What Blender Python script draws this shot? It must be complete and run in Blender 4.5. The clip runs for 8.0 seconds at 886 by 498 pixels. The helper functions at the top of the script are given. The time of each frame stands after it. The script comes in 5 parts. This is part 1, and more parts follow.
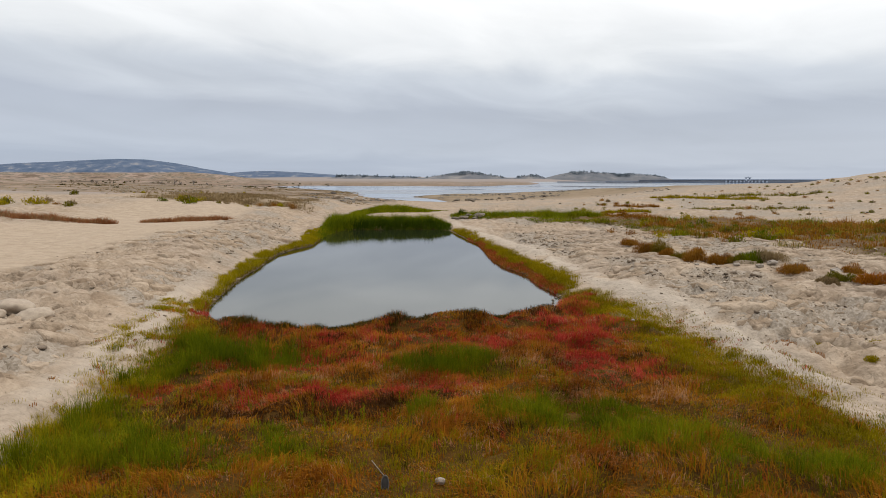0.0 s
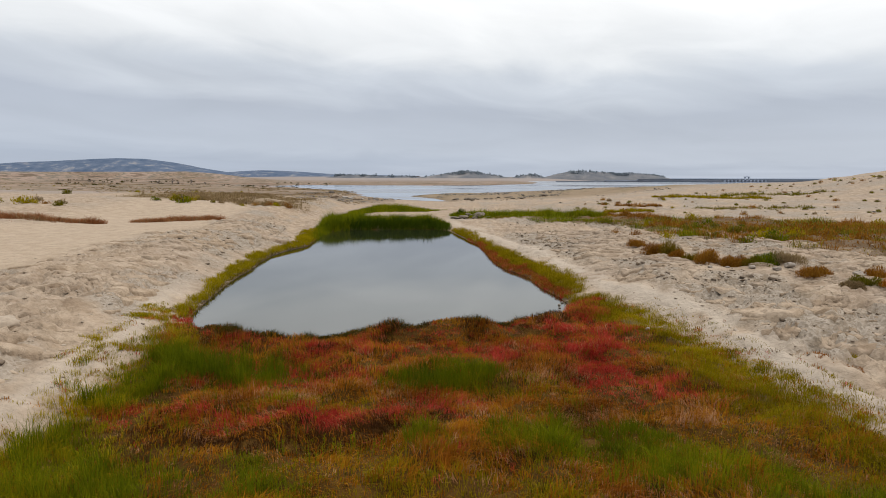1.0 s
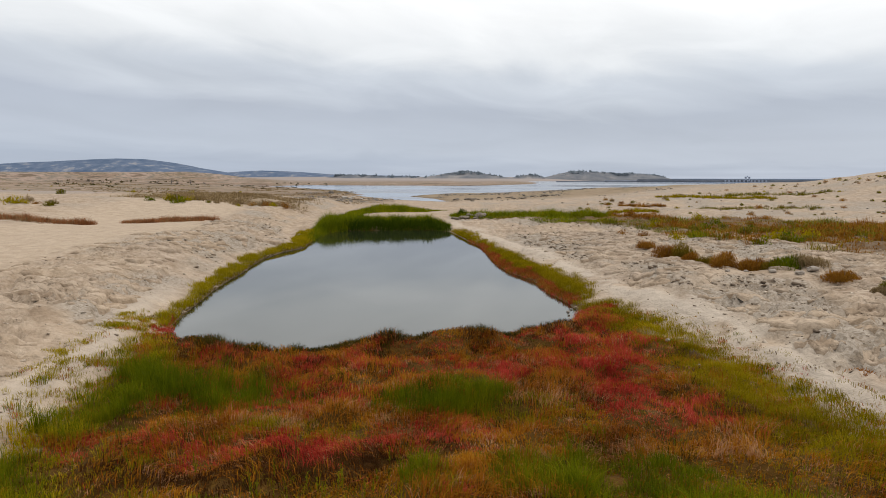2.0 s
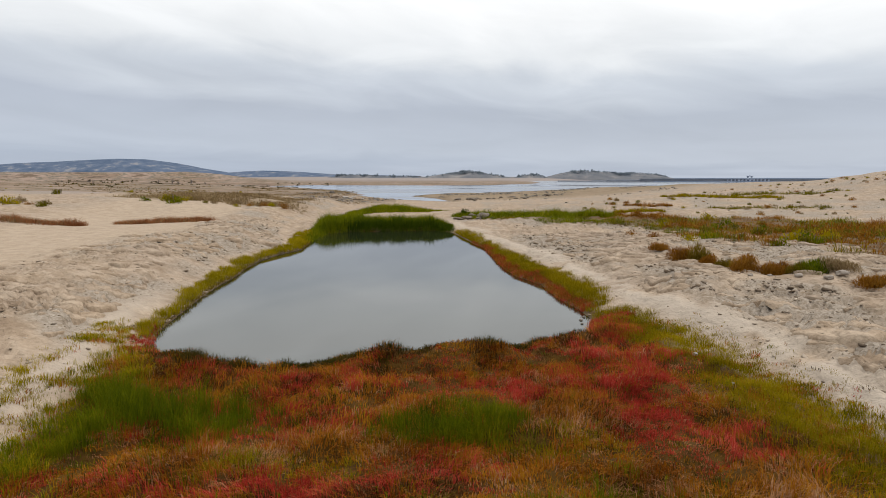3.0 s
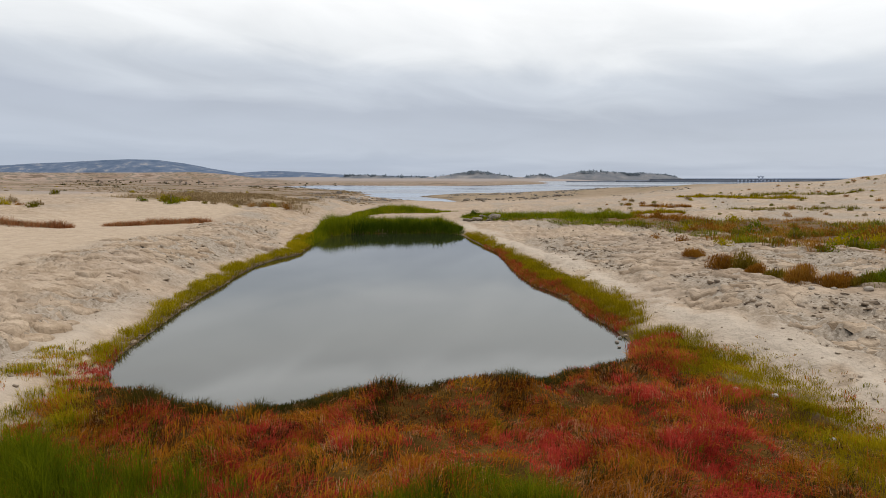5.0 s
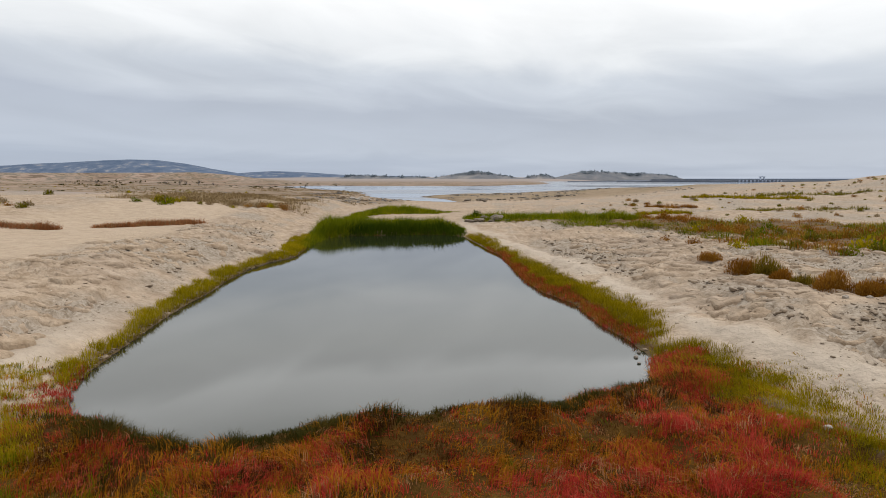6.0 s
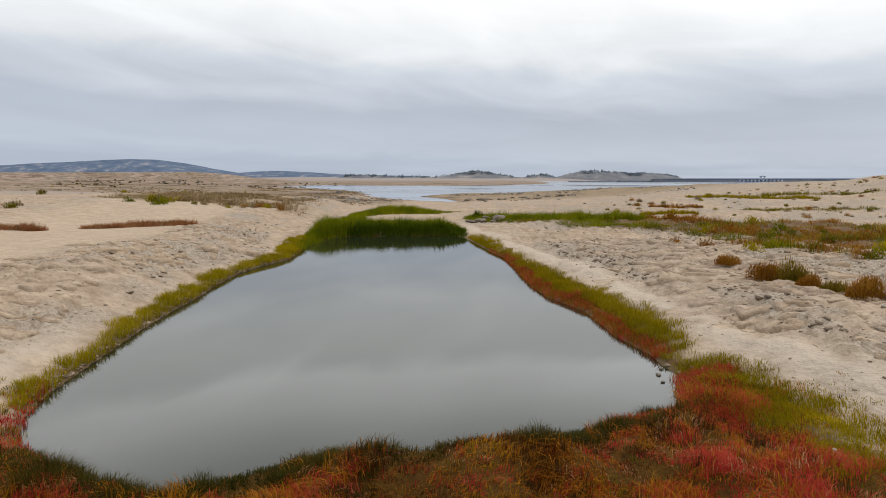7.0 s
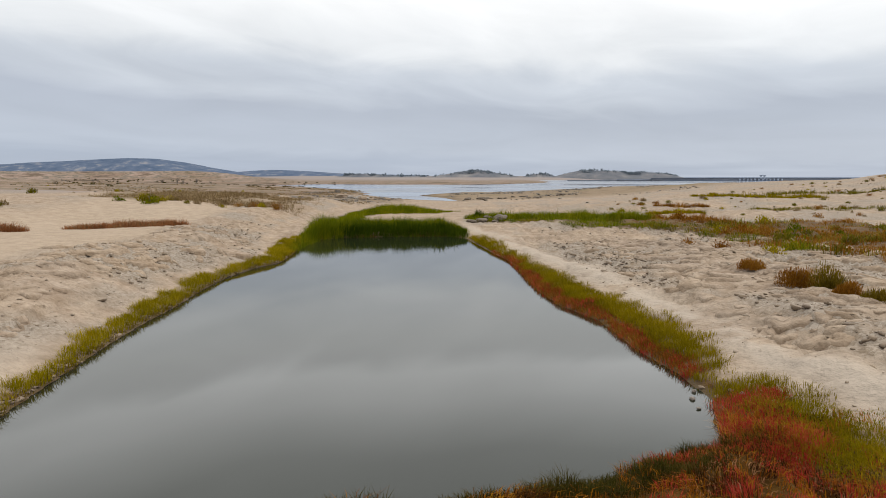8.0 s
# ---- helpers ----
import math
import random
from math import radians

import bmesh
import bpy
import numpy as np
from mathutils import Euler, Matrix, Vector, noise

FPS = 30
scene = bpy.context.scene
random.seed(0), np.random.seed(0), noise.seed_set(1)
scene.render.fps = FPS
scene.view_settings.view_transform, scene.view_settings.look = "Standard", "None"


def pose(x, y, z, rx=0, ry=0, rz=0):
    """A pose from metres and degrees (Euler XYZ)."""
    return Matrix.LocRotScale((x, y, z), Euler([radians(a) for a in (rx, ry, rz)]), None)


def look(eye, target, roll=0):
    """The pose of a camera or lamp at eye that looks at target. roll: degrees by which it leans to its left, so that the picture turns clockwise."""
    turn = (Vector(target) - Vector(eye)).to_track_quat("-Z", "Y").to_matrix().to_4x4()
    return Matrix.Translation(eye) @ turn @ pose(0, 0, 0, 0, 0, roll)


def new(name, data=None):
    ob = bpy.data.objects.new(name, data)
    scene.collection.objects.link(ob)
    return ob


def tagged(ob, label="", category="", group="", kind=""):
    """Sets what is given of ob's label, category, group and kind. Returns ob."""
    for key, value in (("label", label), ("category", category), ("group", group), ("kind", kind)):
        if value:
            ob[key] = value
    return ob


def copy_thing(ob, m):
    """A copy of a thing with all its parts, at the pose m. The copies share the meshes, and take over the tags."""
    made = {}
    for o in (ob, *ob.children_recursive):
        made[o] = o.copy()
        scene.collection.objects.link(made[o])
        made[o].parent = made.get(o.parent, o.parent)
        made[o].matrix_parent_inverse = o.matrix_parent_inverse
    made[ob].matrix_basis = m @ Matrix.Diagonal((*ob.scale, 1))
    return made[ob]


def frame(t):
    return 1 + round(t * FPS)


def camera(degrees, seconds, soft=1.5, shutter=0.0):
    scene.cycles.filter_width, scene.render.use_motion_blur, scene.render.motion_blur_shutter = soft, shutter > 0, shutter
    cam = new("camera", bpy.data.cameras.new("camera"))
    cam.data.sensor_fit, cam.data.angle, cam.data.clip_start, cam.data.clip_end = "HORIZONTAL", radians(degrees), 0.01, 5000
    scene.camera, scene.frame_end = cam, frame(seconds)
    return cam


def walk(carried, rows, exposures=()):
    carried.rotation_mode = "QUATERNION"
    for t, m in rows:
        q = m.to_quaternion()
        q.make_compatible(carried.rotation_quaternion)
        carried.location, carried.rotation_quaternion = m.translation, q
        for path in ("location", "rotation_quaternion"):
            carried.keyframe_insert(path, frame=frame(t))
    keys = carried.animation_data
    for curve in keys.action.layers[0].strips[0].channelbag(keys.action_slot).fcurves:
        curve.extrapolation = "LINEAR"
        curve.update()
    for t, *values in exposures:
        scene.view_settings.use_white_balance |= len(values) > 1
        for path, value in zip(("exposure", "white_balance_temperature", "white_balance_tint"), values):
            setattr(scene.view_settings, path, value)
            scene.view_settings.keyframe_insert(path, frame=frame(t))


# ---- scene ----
cam = camera(69.4, 8.0, soft=0.9)
PATH = [
    (0, (0.525, 0.213, 4.809), (0.464, 2.2, 4.588), 0.1),
    (0.5, (0.493, 0.925, 4.765), (0.432, 2.912, 4.544), 0.1),
    (1, (0.447, 1.647, 4.747), (0.39, 3.634, 4.524), 0.1),
    (1.5, (0.42, 2.407, 4.708), (0.363, 4.394, 4.486), 0.1),
    (3, (0.265, 4.724, 4.629), (0.203, 6.711, 4.406), 0.0),
    (3.5, (0.228, 5.498, 4.593), (0.159, 7.484, 4.37), -0.0),
    (4, (0.165, 6.237, 4.575), (0.091, 8.223, 4.353), 0.0),
    (4.5, (0.11, 6.994, 4.554), (0.028, 8.98, 4.332), 0.0),
    (6, (-0.038, 9.373, 4.502), (-0.127, 11.359, 4.281), -0.0),
    (6.5, (-0.096, 10.13, 4.486), (-0.185, 12.116, 4.265), -0.0),
    (7, (-0.157, 10.917, 4.471), (-0.246, 12.902, 4.249), -0.0),
    (7.5, (-0.243, 11.804, 4.436), (-0.331, 13.79, 4.213), -0.0),
    (8, (-0.309, 12.763, 4.413), (-0.396, 14.749, 4.188), 0.0),
]
walk(cam, [(t, look(eye, target, roll)) for t, eye, target, roll in PATH])

# ---- world and sun ----
world = bpy.data.worlds.new("world")
scene.world = world
world.use_nodes = True
wn, wl = world.node_tree.nodes, world.node_tree.links
wn.clear()


def wnode(kind, **inputs):
    n = wn.new(kind)
    for key, value in inputs.items():
        n.inputs[key].default_value = value
    return n


def wmath(op, a, b=None, clamp=False):
    n = wn.new("ShaderNodeMath")
    n.operation, n.use_clamp = op, clamp
    for k, v in enumerate((a, b)):
        if v is None:
            continue
        if hasattr(v, "is_linked"):
            wl.new(v, n.inputs[k])
        else:
            n.inputs[k].default_value = v
    return n.outputs[0]


SUN_ELEVATION, SUN_TURN = radians(44), radians(60)
coord = wn.new("ShaderNodeTexCoord")
sep = wn.new("ShaderNodeSeparateXYZ")
wl.new(coord.outputs["Generated"], sep.inputs[0])
up = wmath("MAXIMUM", sep.outputs[2], 0.0)
comb = wn.new("ShaderNodeCombineXYZ")
wl.new(wmath("ADD", wmath("MULTIPLY", sep.outputs[0], 2.4), wmath("MULTIPLY", up, 3.0)), comb.inputs[0])
wl.new(wmath("MULTIPLY", wmath("SQRT", up), 5.5), comb.inputs[1])
wl.new(wmath("MULTIPLY", sep.outputs[1], 1.3), comb.inputs[2])
wide_cloud = wnode("ShaderNodeTexNoise", Scale=0.9, Detail=3.0, Roughness=0.5, Distortion=0.3)
cloud = wnode("ShaderNodeTexNoise", Scale=2.2, Detail=7.0, Roughness=0.52, Distortion=0.5)
for n in (wide_cloud, cloud):
    wl.new(comb.outputs[0], n.inputs["Vector"])
# layers of the cloud deck, lower towards the right
layer = wmath("ADD", up, wmath("MULTIPLY", sep.outputs[0], 0.05))
layer = wmath("ADD", layer, wmath("MULTIPLY", wmath("SUBTRACT", wide_cloud.outputs[0], 0.5), 0.11))
layer = wmath("ADD", layer, wmath("MULTIPLY", wmath("SUBTRACT", cloud.outputs[0], 0.5), 0.05))
height_ramp = wn.new("ShaderNodeValToRGB")
els = height_ramp.color_ramp.elements
els[0].position, els[0].color = 0.0, (0.46, 0.52, 0.625, 1)
els[1].position, els[1].color = 1.0, (2.2, 2.22, 2.25, 1)
for pos, col in ((0.035, (0.53, 0.585, 0.68, 1)), (0.065, (0.52, 0.57, 0.66, 1)), (0.105, (0.495, 0.54, 0.625, 1)), (0.15, (0.65, 0.695, 0.76, 1)),
                 (0.18, (0.86, 0.885, 0.91, 1)), (0.235, (1.02, 1.03, 1.035, 1)), (0.262, (1.12, 1.13, 1.14, 1)), (0.29, (1.45, 1.46, 1.47, 1)), (0.33, (1.4, 1.41, 1.42, 1)), (0.4, (0.95, 0.96, 0.97, 1)), (0.48, (0.9, 0.91, 0.92, 1)), (0.6, (1.7, 1.72, 1.75, 1))):
    els.new(pos).color = col
wl.new(layer, height_ramp.inputs[0])
tone = wn.new("ShaderNodeMapRange")
tone.inputs["From Min"].default_value, tone.inputs["From Max"].default_value = 0.3, 0.7
tone.inputs["To Min"].default_value, tone.inputs["To Max"].default_value = 0.95, 1.05
wl.new(cloud.outputs[0], tone.inputs[0])
cloud_colour = wn.new("ShaderNodeVectorMath")
cloud_colour.operation = "SCALE"
wl.new(height_ramp.outputs[0], cloud_colour.inputs[0])
wl.new(tone.outputs[0], cloud_colour.inputs["Scale"])
sky = wn.new("ShaderNodeTexSky")
sky.sky_type, sky.sun_disc = "NISHITA", False
sky.sun_elevation, sky.sun_rotation = SUN_ELEVATION, SUN_TURN
sky_bg = wnode("ShaderNodeBackground", Strength=0.08)
wl.new(sky.outputs[0], sky_bg.inputs[0])
cloud_bg = wnode("ShaderNodeBackground", Strength=1.0)
wl.new(cloud_colour.outputs[0], cloud_bg.inputs[0])
deck = wnode("ShaderNodeMixShader", Fac=0.94)
wl.new(sky_bg.outputs[0], deck.inputs[1])
wl.new(cloud_bg.outputs[0], deck.inputs[2])
wout = wn.new("ShaderNodeOutputWorld")
wl.new(deck.outputs[0], wout.inputs[0])

sun = new("sun", bpy.data.lights.new("sun", "SUN"))
sun.data.energy, sun.data.angle, sun.data.color = 1.5, radians(12), (1.0, 0.96, 0.9)
sun.matrix_world = pose(0, 0, 60, 90 - 44, 0, 180 - 60)
scene.view_settings.exposure = 0.0

# ---- noise ----


def lattice(ix, iy, seed):
    h = (ix.astype(np.int64) * 374761393 + iy.astype(np.int64) * 668265263 + seed * 144269504) & 0xFFFFFFFF
    h = ((h ^ (h >> 13)) * 1274126177) & 0xFFFFFFFF
    h = ((h ^ (h >> 15)) * 2246822519) & 0xFFFFFFFF
    return (h ^ (h >> 16)) / 4294967295.0


def vnoise(x, y, seed=0):
    ix, iy = np.floor(x), np.floor(y)
    fx, fy = x - ix, y - iy
    fx, fy = fx * fx * (3 - 2 * fx), fy * fy * (3 - 2 * fy)
    a, b = lattice(ix, iy, seed), lattice(ix + 1, iy, seed)
    c, d = lattice(ix, iy + 1, seed), lattice(ix + 1, iy + 1, seed)
    return (a + (b - a) * fx) * (1 - fy) + (c + (d - c) * fx) * fy


def fbm(x, y, octaves=4, seed=0, gain=0.5):
    total, amp, norm = np.zeros_like(x, dtype=float), 1.0, 0.0
    for k in range(octaves):
        total += amp * vnoise(x * 2**k + 17.3 * k, y * 2**k - 9.1 * k, seed + k)
        norm, amp = norm + amp, amp * gain
    return total / norm


def smooth(a, b, v):
    s = np.clip((v - a) / (b - a), 0, 1)
    return s * s * (3 - 2 * s)


def outline_distance(x, y, outline):
    """Distance to a closed outline, negative inside."""
    best, inside = np.full(x.shape, 1e18), np.zeros(x.shape, bool)
    n = len(outline)
    for k in range(n):
        (ax, ay), (bx, by) = outline[k], outline[(k + 1) % n]
        ex, ey = bx - ax, by - ay
        f = np.clip(((x - ax) * ex + (y - ay) * ey) / (ex * ex + ey * ey), 0, 1)
        best = np.minimum(best, (x - ax - f * ex) ** 2 + (y - ay - f * ey) ** 2)
        cross = (ay > y) != (by > y)
        inside ^= cross & (x < ex * (y - ay) / (ey if ey else 1e-9) + ax)
    return np.where(inside, -1, 1) * np.sqrt(best)


# ---- plan of the place ----
POND = [(-7.9, 20.9), (-8.55, 21.9), (-9.0, 23.0), (-9.15, 24.0), (-9.6, 26.6), (-9.95, 28.6), (-10.3, 31.2), (-10.5, 34.0), (-10.95, 37.0), (-11.15, 40.2),
        (-10.9, 43.0), (-10.25, 45.2), (-10.6, 48.7), (-11.3, 53.2), (-11.2, 57.0), (-9.6, 58.9), (-5.7, 59.8), (-2.0, 60.2), (-0.5, 58.6),
        (0.0, 55.6), (1.1, 49.8), (1.85, 46.4), (2.25, 41.0), (2.45, 37.6), (2.85, 34.7), (3.3, 33.6), (3.8, 32.2), (4.0, 30.0), (4.15, 28.6),
        (4.5, 26.9), (4.62, 25.2), (4.35, 24.2), (4.2, 23.2), (3.7, 22.7), (2.8, 22.35), (1.8, 21.75), (0.9, 21.05), (0.2, 20.8),
        (-1.4, 20.25), (-2.4, 20.6), (-3.6, 19.7), (-4.4, 18.95), (-5.2, 19.2), (-6.6, 19.9)]
LAKE = [(-330, 490), (-160, 466), (-118, 440), (-66, 333), (-43, 265), (-31, 215), (-23, 199), (-10, 187), (-3, 180),
        (-8, 205), (-18, 229), (-14, 251), (-3, 279), (16, 284), (38, 328), (90, 380), (400, 430), (1800, 700), (2600, 1500),
        (1300, 1900), (700, 1500), (330, 1320), (120, 1180), (95, 800), (70, 660), (18, 540), (-30, 522), (-97, 530), (-230, 520)]
LAKE_Z = -2.0
EDGE_Y = [-200, 9, 11.5, 14, 16.7, 19, 20.8, 23, 25, 29.3, 33, 38, 42, 45, 48, 52, 62, 75, 100]
EDGE_L = [-7.3, -7.1, -7.1, -7.35, -7.75, -8.0, -8.35, -9.45, -9.8, -10.4, -11.0, -11.8, -11.4, -10.9, -11.6, -13.2, -15.3, -17, -18]
EDGE_RY = [-200, 10, 12.5, 14.4, 18.4, 20.5, 22.5, 25, 26.3, 27.5, 29.2, 31.6, 33.7, 38.5, 44.4, 50, 55, 60, 70, 100]
EDGE_R = [8.7, 8.3, 7.9, 7.35, 6.95, 6.7, 6.3, 5.75, 5.2, 5.3, 5.5, 5.15, 4.65, 3.55, 2.55, 1.5, 0.7, -0.9, -1.6, -2]

def edges(y):
    return np.interp(y, EDGE_Y, EDGE_L), np.interp(y, EDGE_RY, EDGE_R)


def plan(x, y):
    """Heights and ground masks."""
    x, y = np.asarray(x, float), np.asarray(y, float)
    el, er = edges(y)
    wob = (fbm(x * 0.9, y * 0.9, 3, 5) - 0.5) * 0.6
    ul, ur = el - x + wob, x - er + wob
    sd = outline_distance(x, y, POND) + 0.1
    lk = outline_distance(x, y, LAKE)
    # left bank and plateau
    zl = np.interp(ul, [0, 1, 2, 3, 4.5, 8, 15, 24, 45, 90, 200], [0.30, 0.62, 0.92, 1.2, 1.4, 1.38, 1.3, 2.05, 2.5, 2.8, 3.0])
    zl -= 0.25 * smooth(45, 56, y) * (1 - smooth(56, 68, y)) * smooth(2, 6, ul) * (1 - smooth(14, 22, ul))
    zl += 0.75 * smooth(58, 74, y) * smooth(7, 13, ul) * (1 - smooth(16, 30, ul))
    # right bank, falling back to the weedy hollow further on
    zr_near = np.interp(ur, [0, 1, 2, 3, 4.5, 8, 15, 40, 120], [0.30, 0.42, 0.72, 0.9, 1.05, 1.22, 1.3, 1.7, 3.5])
    zr_far = np.interp(ur, [0, 2, 4, 8, 20, 60, 120], [0.28, 0.32, 0.42, 0.62, 0.7, 0.9, 1.2])
    zr = zr_near + (zr_far - zr_near) * smooth(28, 50, y - 0.25 * np.clip(ur, 0, 40))
    zm = 0.17 + 0.10 * np.clip(1 + np.maximum(ul, ur) / 2.5, 0, 1)
    z = np.where(ul > 0, zl, np.where(ur > 0, zr, zm))
    # the ground falls to the lake beyond the reeds
    fall = np.interp(y, [60, 80, 100, 130, 160, 185, 230, 300], [0, 0.05, 0.1, 0.55, 1.2, 2.0, 1.7, 1.4])
    z = z - fall * smooth(-120, -40, x) * (1 - 0.3 * smooth(-10, 30, x))
    # hill on the right
    crest = np.interp(x / np.maximum(y, 40) * 148, [0, 20, 30, 36, 50, 76, 86, 99, 130, 220, 600], [0, 0.7, 1.4, 2.1, 3.2, 3.2, 5.2, 8.6, 14, 18, 20])
    crest = crest + (fbm(x * 0.05, y * 0.05, 3, 31) - 0.5) * np.clip(crest, 0, 1.5)
    bell = smooth(78, 148, y) * (1 - smooth(165, 330, y))
    z = np.maximum(z, z * (1 - bell) + crest * bell)
    # far shores: long rise on the left, a low flat behind the lake
    dist = np.hypot(x, y)
    bearing = x / np.maximum(y, 1)
    left = 2.4 + np.clip(dist - 150, 0, 460) * 0.0165 - np.clip(dist - 700, 0, 900) * 0.009
    left = left + (fbm(x * 0.02, y * 0.012, 4, 41) - 0.5) * 2.6 * smooth(120, 300, dist)
    flat = -1.9 + np.clip(dist - 520, 0, 1600) * 0.0050
    flat = flat + (fbm(x * 0.008, y * 0.008, 4, 43) - 0.5) * 1.2
    flat = flat + (-2.6 - flat) * smooth(0.12, 0.22, bearing)
    far = np.where(bearing < 0, flat + (left - flat) * smooth(-0.24, -0.44, bearing), flat)
    k = smooth(110, 260, dist) * smooth(-0.1, -0.3, bearing)
    z = z + (far - z) * np.maximum(k, smooth(330, 480, y))
    # lake bed and shore
    shore = LAKE_Z + np.where(lk > 0, 0.03 + lk * (0.012 + 0.06 * smooth(0, 90, x) + 0.02 * smooth(0, -40, x)), lk * 0.06)
    h = np.clip(0.5 + 0.5 * (z - shore) / 0.5, 0, 1)
    mixed = z * (1 - h) + shore * h - 0.5 * h * (1 - h)
    z = np.where((y > 110) & (lk < 160), mixed, z)
    z = np.maximum(z, LAKE_Z - 1.5)
    # pond
    bank = 0.03 + 0.30 * sd
    z = np.where((sd < 2) & (y < 70), np.minimum(z, np.where(sd > 0, bank, np.maximum(0.35 * sd, -0.9))), z)
    outside = np.maximum(ul, ur)
    near = 1 - smooth(60, 160, dist)
    sand = smooth(0.1, 0.9, outside)
    # worn banks: rounded sand swells parted by narrow washed-out creases, short ledges, gravel drifts
    warm = smooth(5.0, 7.5, ul + (fbm(x * 0.15, y * 0.1, 3, 51) - 0.5) * 4) * (1 - smooth(16, 24, ul))
    rough = sand * (1 - 0.85 * warm)
    berm = np.exp(-((ur - 1.0 - 0.35 * np.sin(y * 0.35)) / 0.7) ** 2) * smooth(10, 16, y) * (1 - smooth(60, 75, y))
    berm = np.maximum(berm, 0.8 * np.exp(-((ul - 0.6) / 0.5) ** 2) * smooth(9, 13, y) * (1 - smooth(24, 30, y)))
    drift = np.exp(-(((x - 8.2) / 1.3) ** 2 + ((y - 23.6) / 3.0) ** 2)) + np.exp(-(((x - 8.6) / 1.6) ** 2 + ((y - 29) / 2.2) ** 2)) + np.exp(-(((x - 10.5) / 1.6) ** 2 + ((y - 22) / 3.0) ** 2)) \
        + np.exp(-(((x + 9.3) / 1.0) ** 2 + ((y - 13.6) / 3.6) ** 2)) + 0.9 * np.exp(-(((x - 7.5) / 2.5) ** 2 + ((y - 43) / 6.0) ** 2))
    rocky = rough * np.clip(smooth(0.50, 0.64, fbm(x * 0.30, y * 0.22, 4, 57)) + smooth(0.35, 0.75, drift * (0.35 + fbm(x * 1.1, y * 0.8, 3, 58))), 0, 1) * (1 - 0.9 * berm)
    rubbly = np.exp(-((ur - 2.7 - 0.5 * np.sin(y * 0.5)) / 0.75) ** 2) * smooth(23, 27, y) * (1 - smooth(50, 56, y)) * smooth(0.36, 0.52, fbm(x * 0.8, y * 0.5, 3, 60))
    rubbly = np.maximum(rubbly, smooth(0.3, 0.7, np.exp(-(((x - 10.9) / 1.8) ** 2 + ((y - 25.2) / 2.3) ** 2)) * (0.6 + fbm(x * 1.2, y * 1.2, 3, 62))))
    rocky = np.maximum(rocky, rough * 0.9 * rubbly)
    z = z + berm * (0.10 + 0.07 * smooth(0.4, 0.62, fbm(x * 1.3, y * 0.6, 3, 59)))
    lane = x - er - 0.25 * np.sin(y * 0.3)
    wheels = sum(np.exp(-((lane - at) / 0.17) ** 2) - 0.55 * np.exp(-((lane - at - 0.36) / 0.16) ** 2) for at in (0.75, 1.5, 2.15, 2.85))
    wheels = wheels * smooth(8, 10, y) * (1 - smooth(19, 24, y)) * (0.6 + 0.8 * fbm(x * 0.5, y * 0.5, 2, 70))
    z = z - 0.075 * wheels * sand
    full = np.clip(outside / 2, 0.2, 1)
    z = z + rough * near * (fbm(x * 0.42, y * 0.36, 3, 61) - 0.5) * 0.5 * full
    wx, wy = x + (vnoise(x * 0.7, y * 0.7, 64) - 0.5) * 1.6, y + (vnoise(x * 0.7 + 40, y * 0.7, 65) - 0.5) * 1.6
    swell = np.abs(2 * fbm(wx * 0.62, wy * 0.5, 3, 63, 0.45) - 1)
    worn = smooth(0.40, 0.56, fbm(x * 0.33 + 9, y * 0.33, 3, 66)) * (1 - 0.8 * berm)
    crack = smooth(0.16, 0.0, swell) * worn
    z = z + rough * near * full * (0.46 * np.sqrt(np.clip(swell, 0, 0.4)) - 0.2) * (0.3 + 0.7 * worn)
    small = np.abs(2 * fbm(wx * 1.9, wy * 1.6, 3, 68, 0.5) - 1)
    z = z + rough * near * full * (0.20 * np.sqrt(np.clip(small, 0, 0.35)) - 0.07) * (0.3 + 0.7 * worn)
    rise = (fbm(x * 0.55 + 3, y * 0.75, 4, 77, 0.5) * 1.1 + 0.12 * outside) / 0.13
    tread = rise - np.floor(rise)
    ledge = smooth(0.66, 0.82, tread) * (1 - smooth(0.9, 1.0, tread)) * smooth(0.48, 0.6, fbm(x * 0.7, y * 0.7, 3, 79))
    step = rough * near * smooth(0.8, 2.0, outside) * (1 - 0.8 * berm) * smooth(0.42, 0.56, fbm(x * 0.4, y * 0.4, 3, 78))
    z = z + step * (smooth(0.82, 1.0, tread) - tread) * 0.24
    pits = smooth(0.6, 0.74, fbm(x * 2.6, y * 2.2, 3, 67)) * worn
    z = z - rough * near * pits * 0.06 + rocky * near * (vnoise(x * 5.5, y * 5.5, 69) - 0.5) * 0.10
    z = z + smooth(30, 120, dist) * (fbm(x * 0.12, y * 0.12, 4, 71) - 0.5) * 0.5 * (1 - smooth(400, 900, dist)) * smooth(2, 8, outside)
    # tussocks in the wet meadow
    meadow = (1 - sand) * (y < 70)
    z = z + meadow * smooth(-0.3, -1.0, outside) * smooth(0.2, 1.2, sd) * (smooth(0.4, 0.75, fbm(x * 1.1, y * 1.3, 2, 73)) * 0.24 - 0.02)
    z = z + 0.26 * smooth(0.1, 0.5, sd) * smooth(1.7, 0.9, sd) * smooth(23.5, 22, y) * smooth(0.35, 0.6, fbm(x * 0.9, y * 0.9, 2, 75)) * (y > 15) * smooth(-0.3, -0.9, outside)
    scrub = smooth(72, 92, y + 26 * (fbm(x * 0.06, y * 0.06, 3, 87) - 0.5) + 60 * smooth(-0.46, -0.56, x / np.maximum(y, 1)) * -1) * (1 - smooth(330, 450, y)) * smooth(-16, -30, x) * (1 - 0.5 * smooth(-60, -120, x))
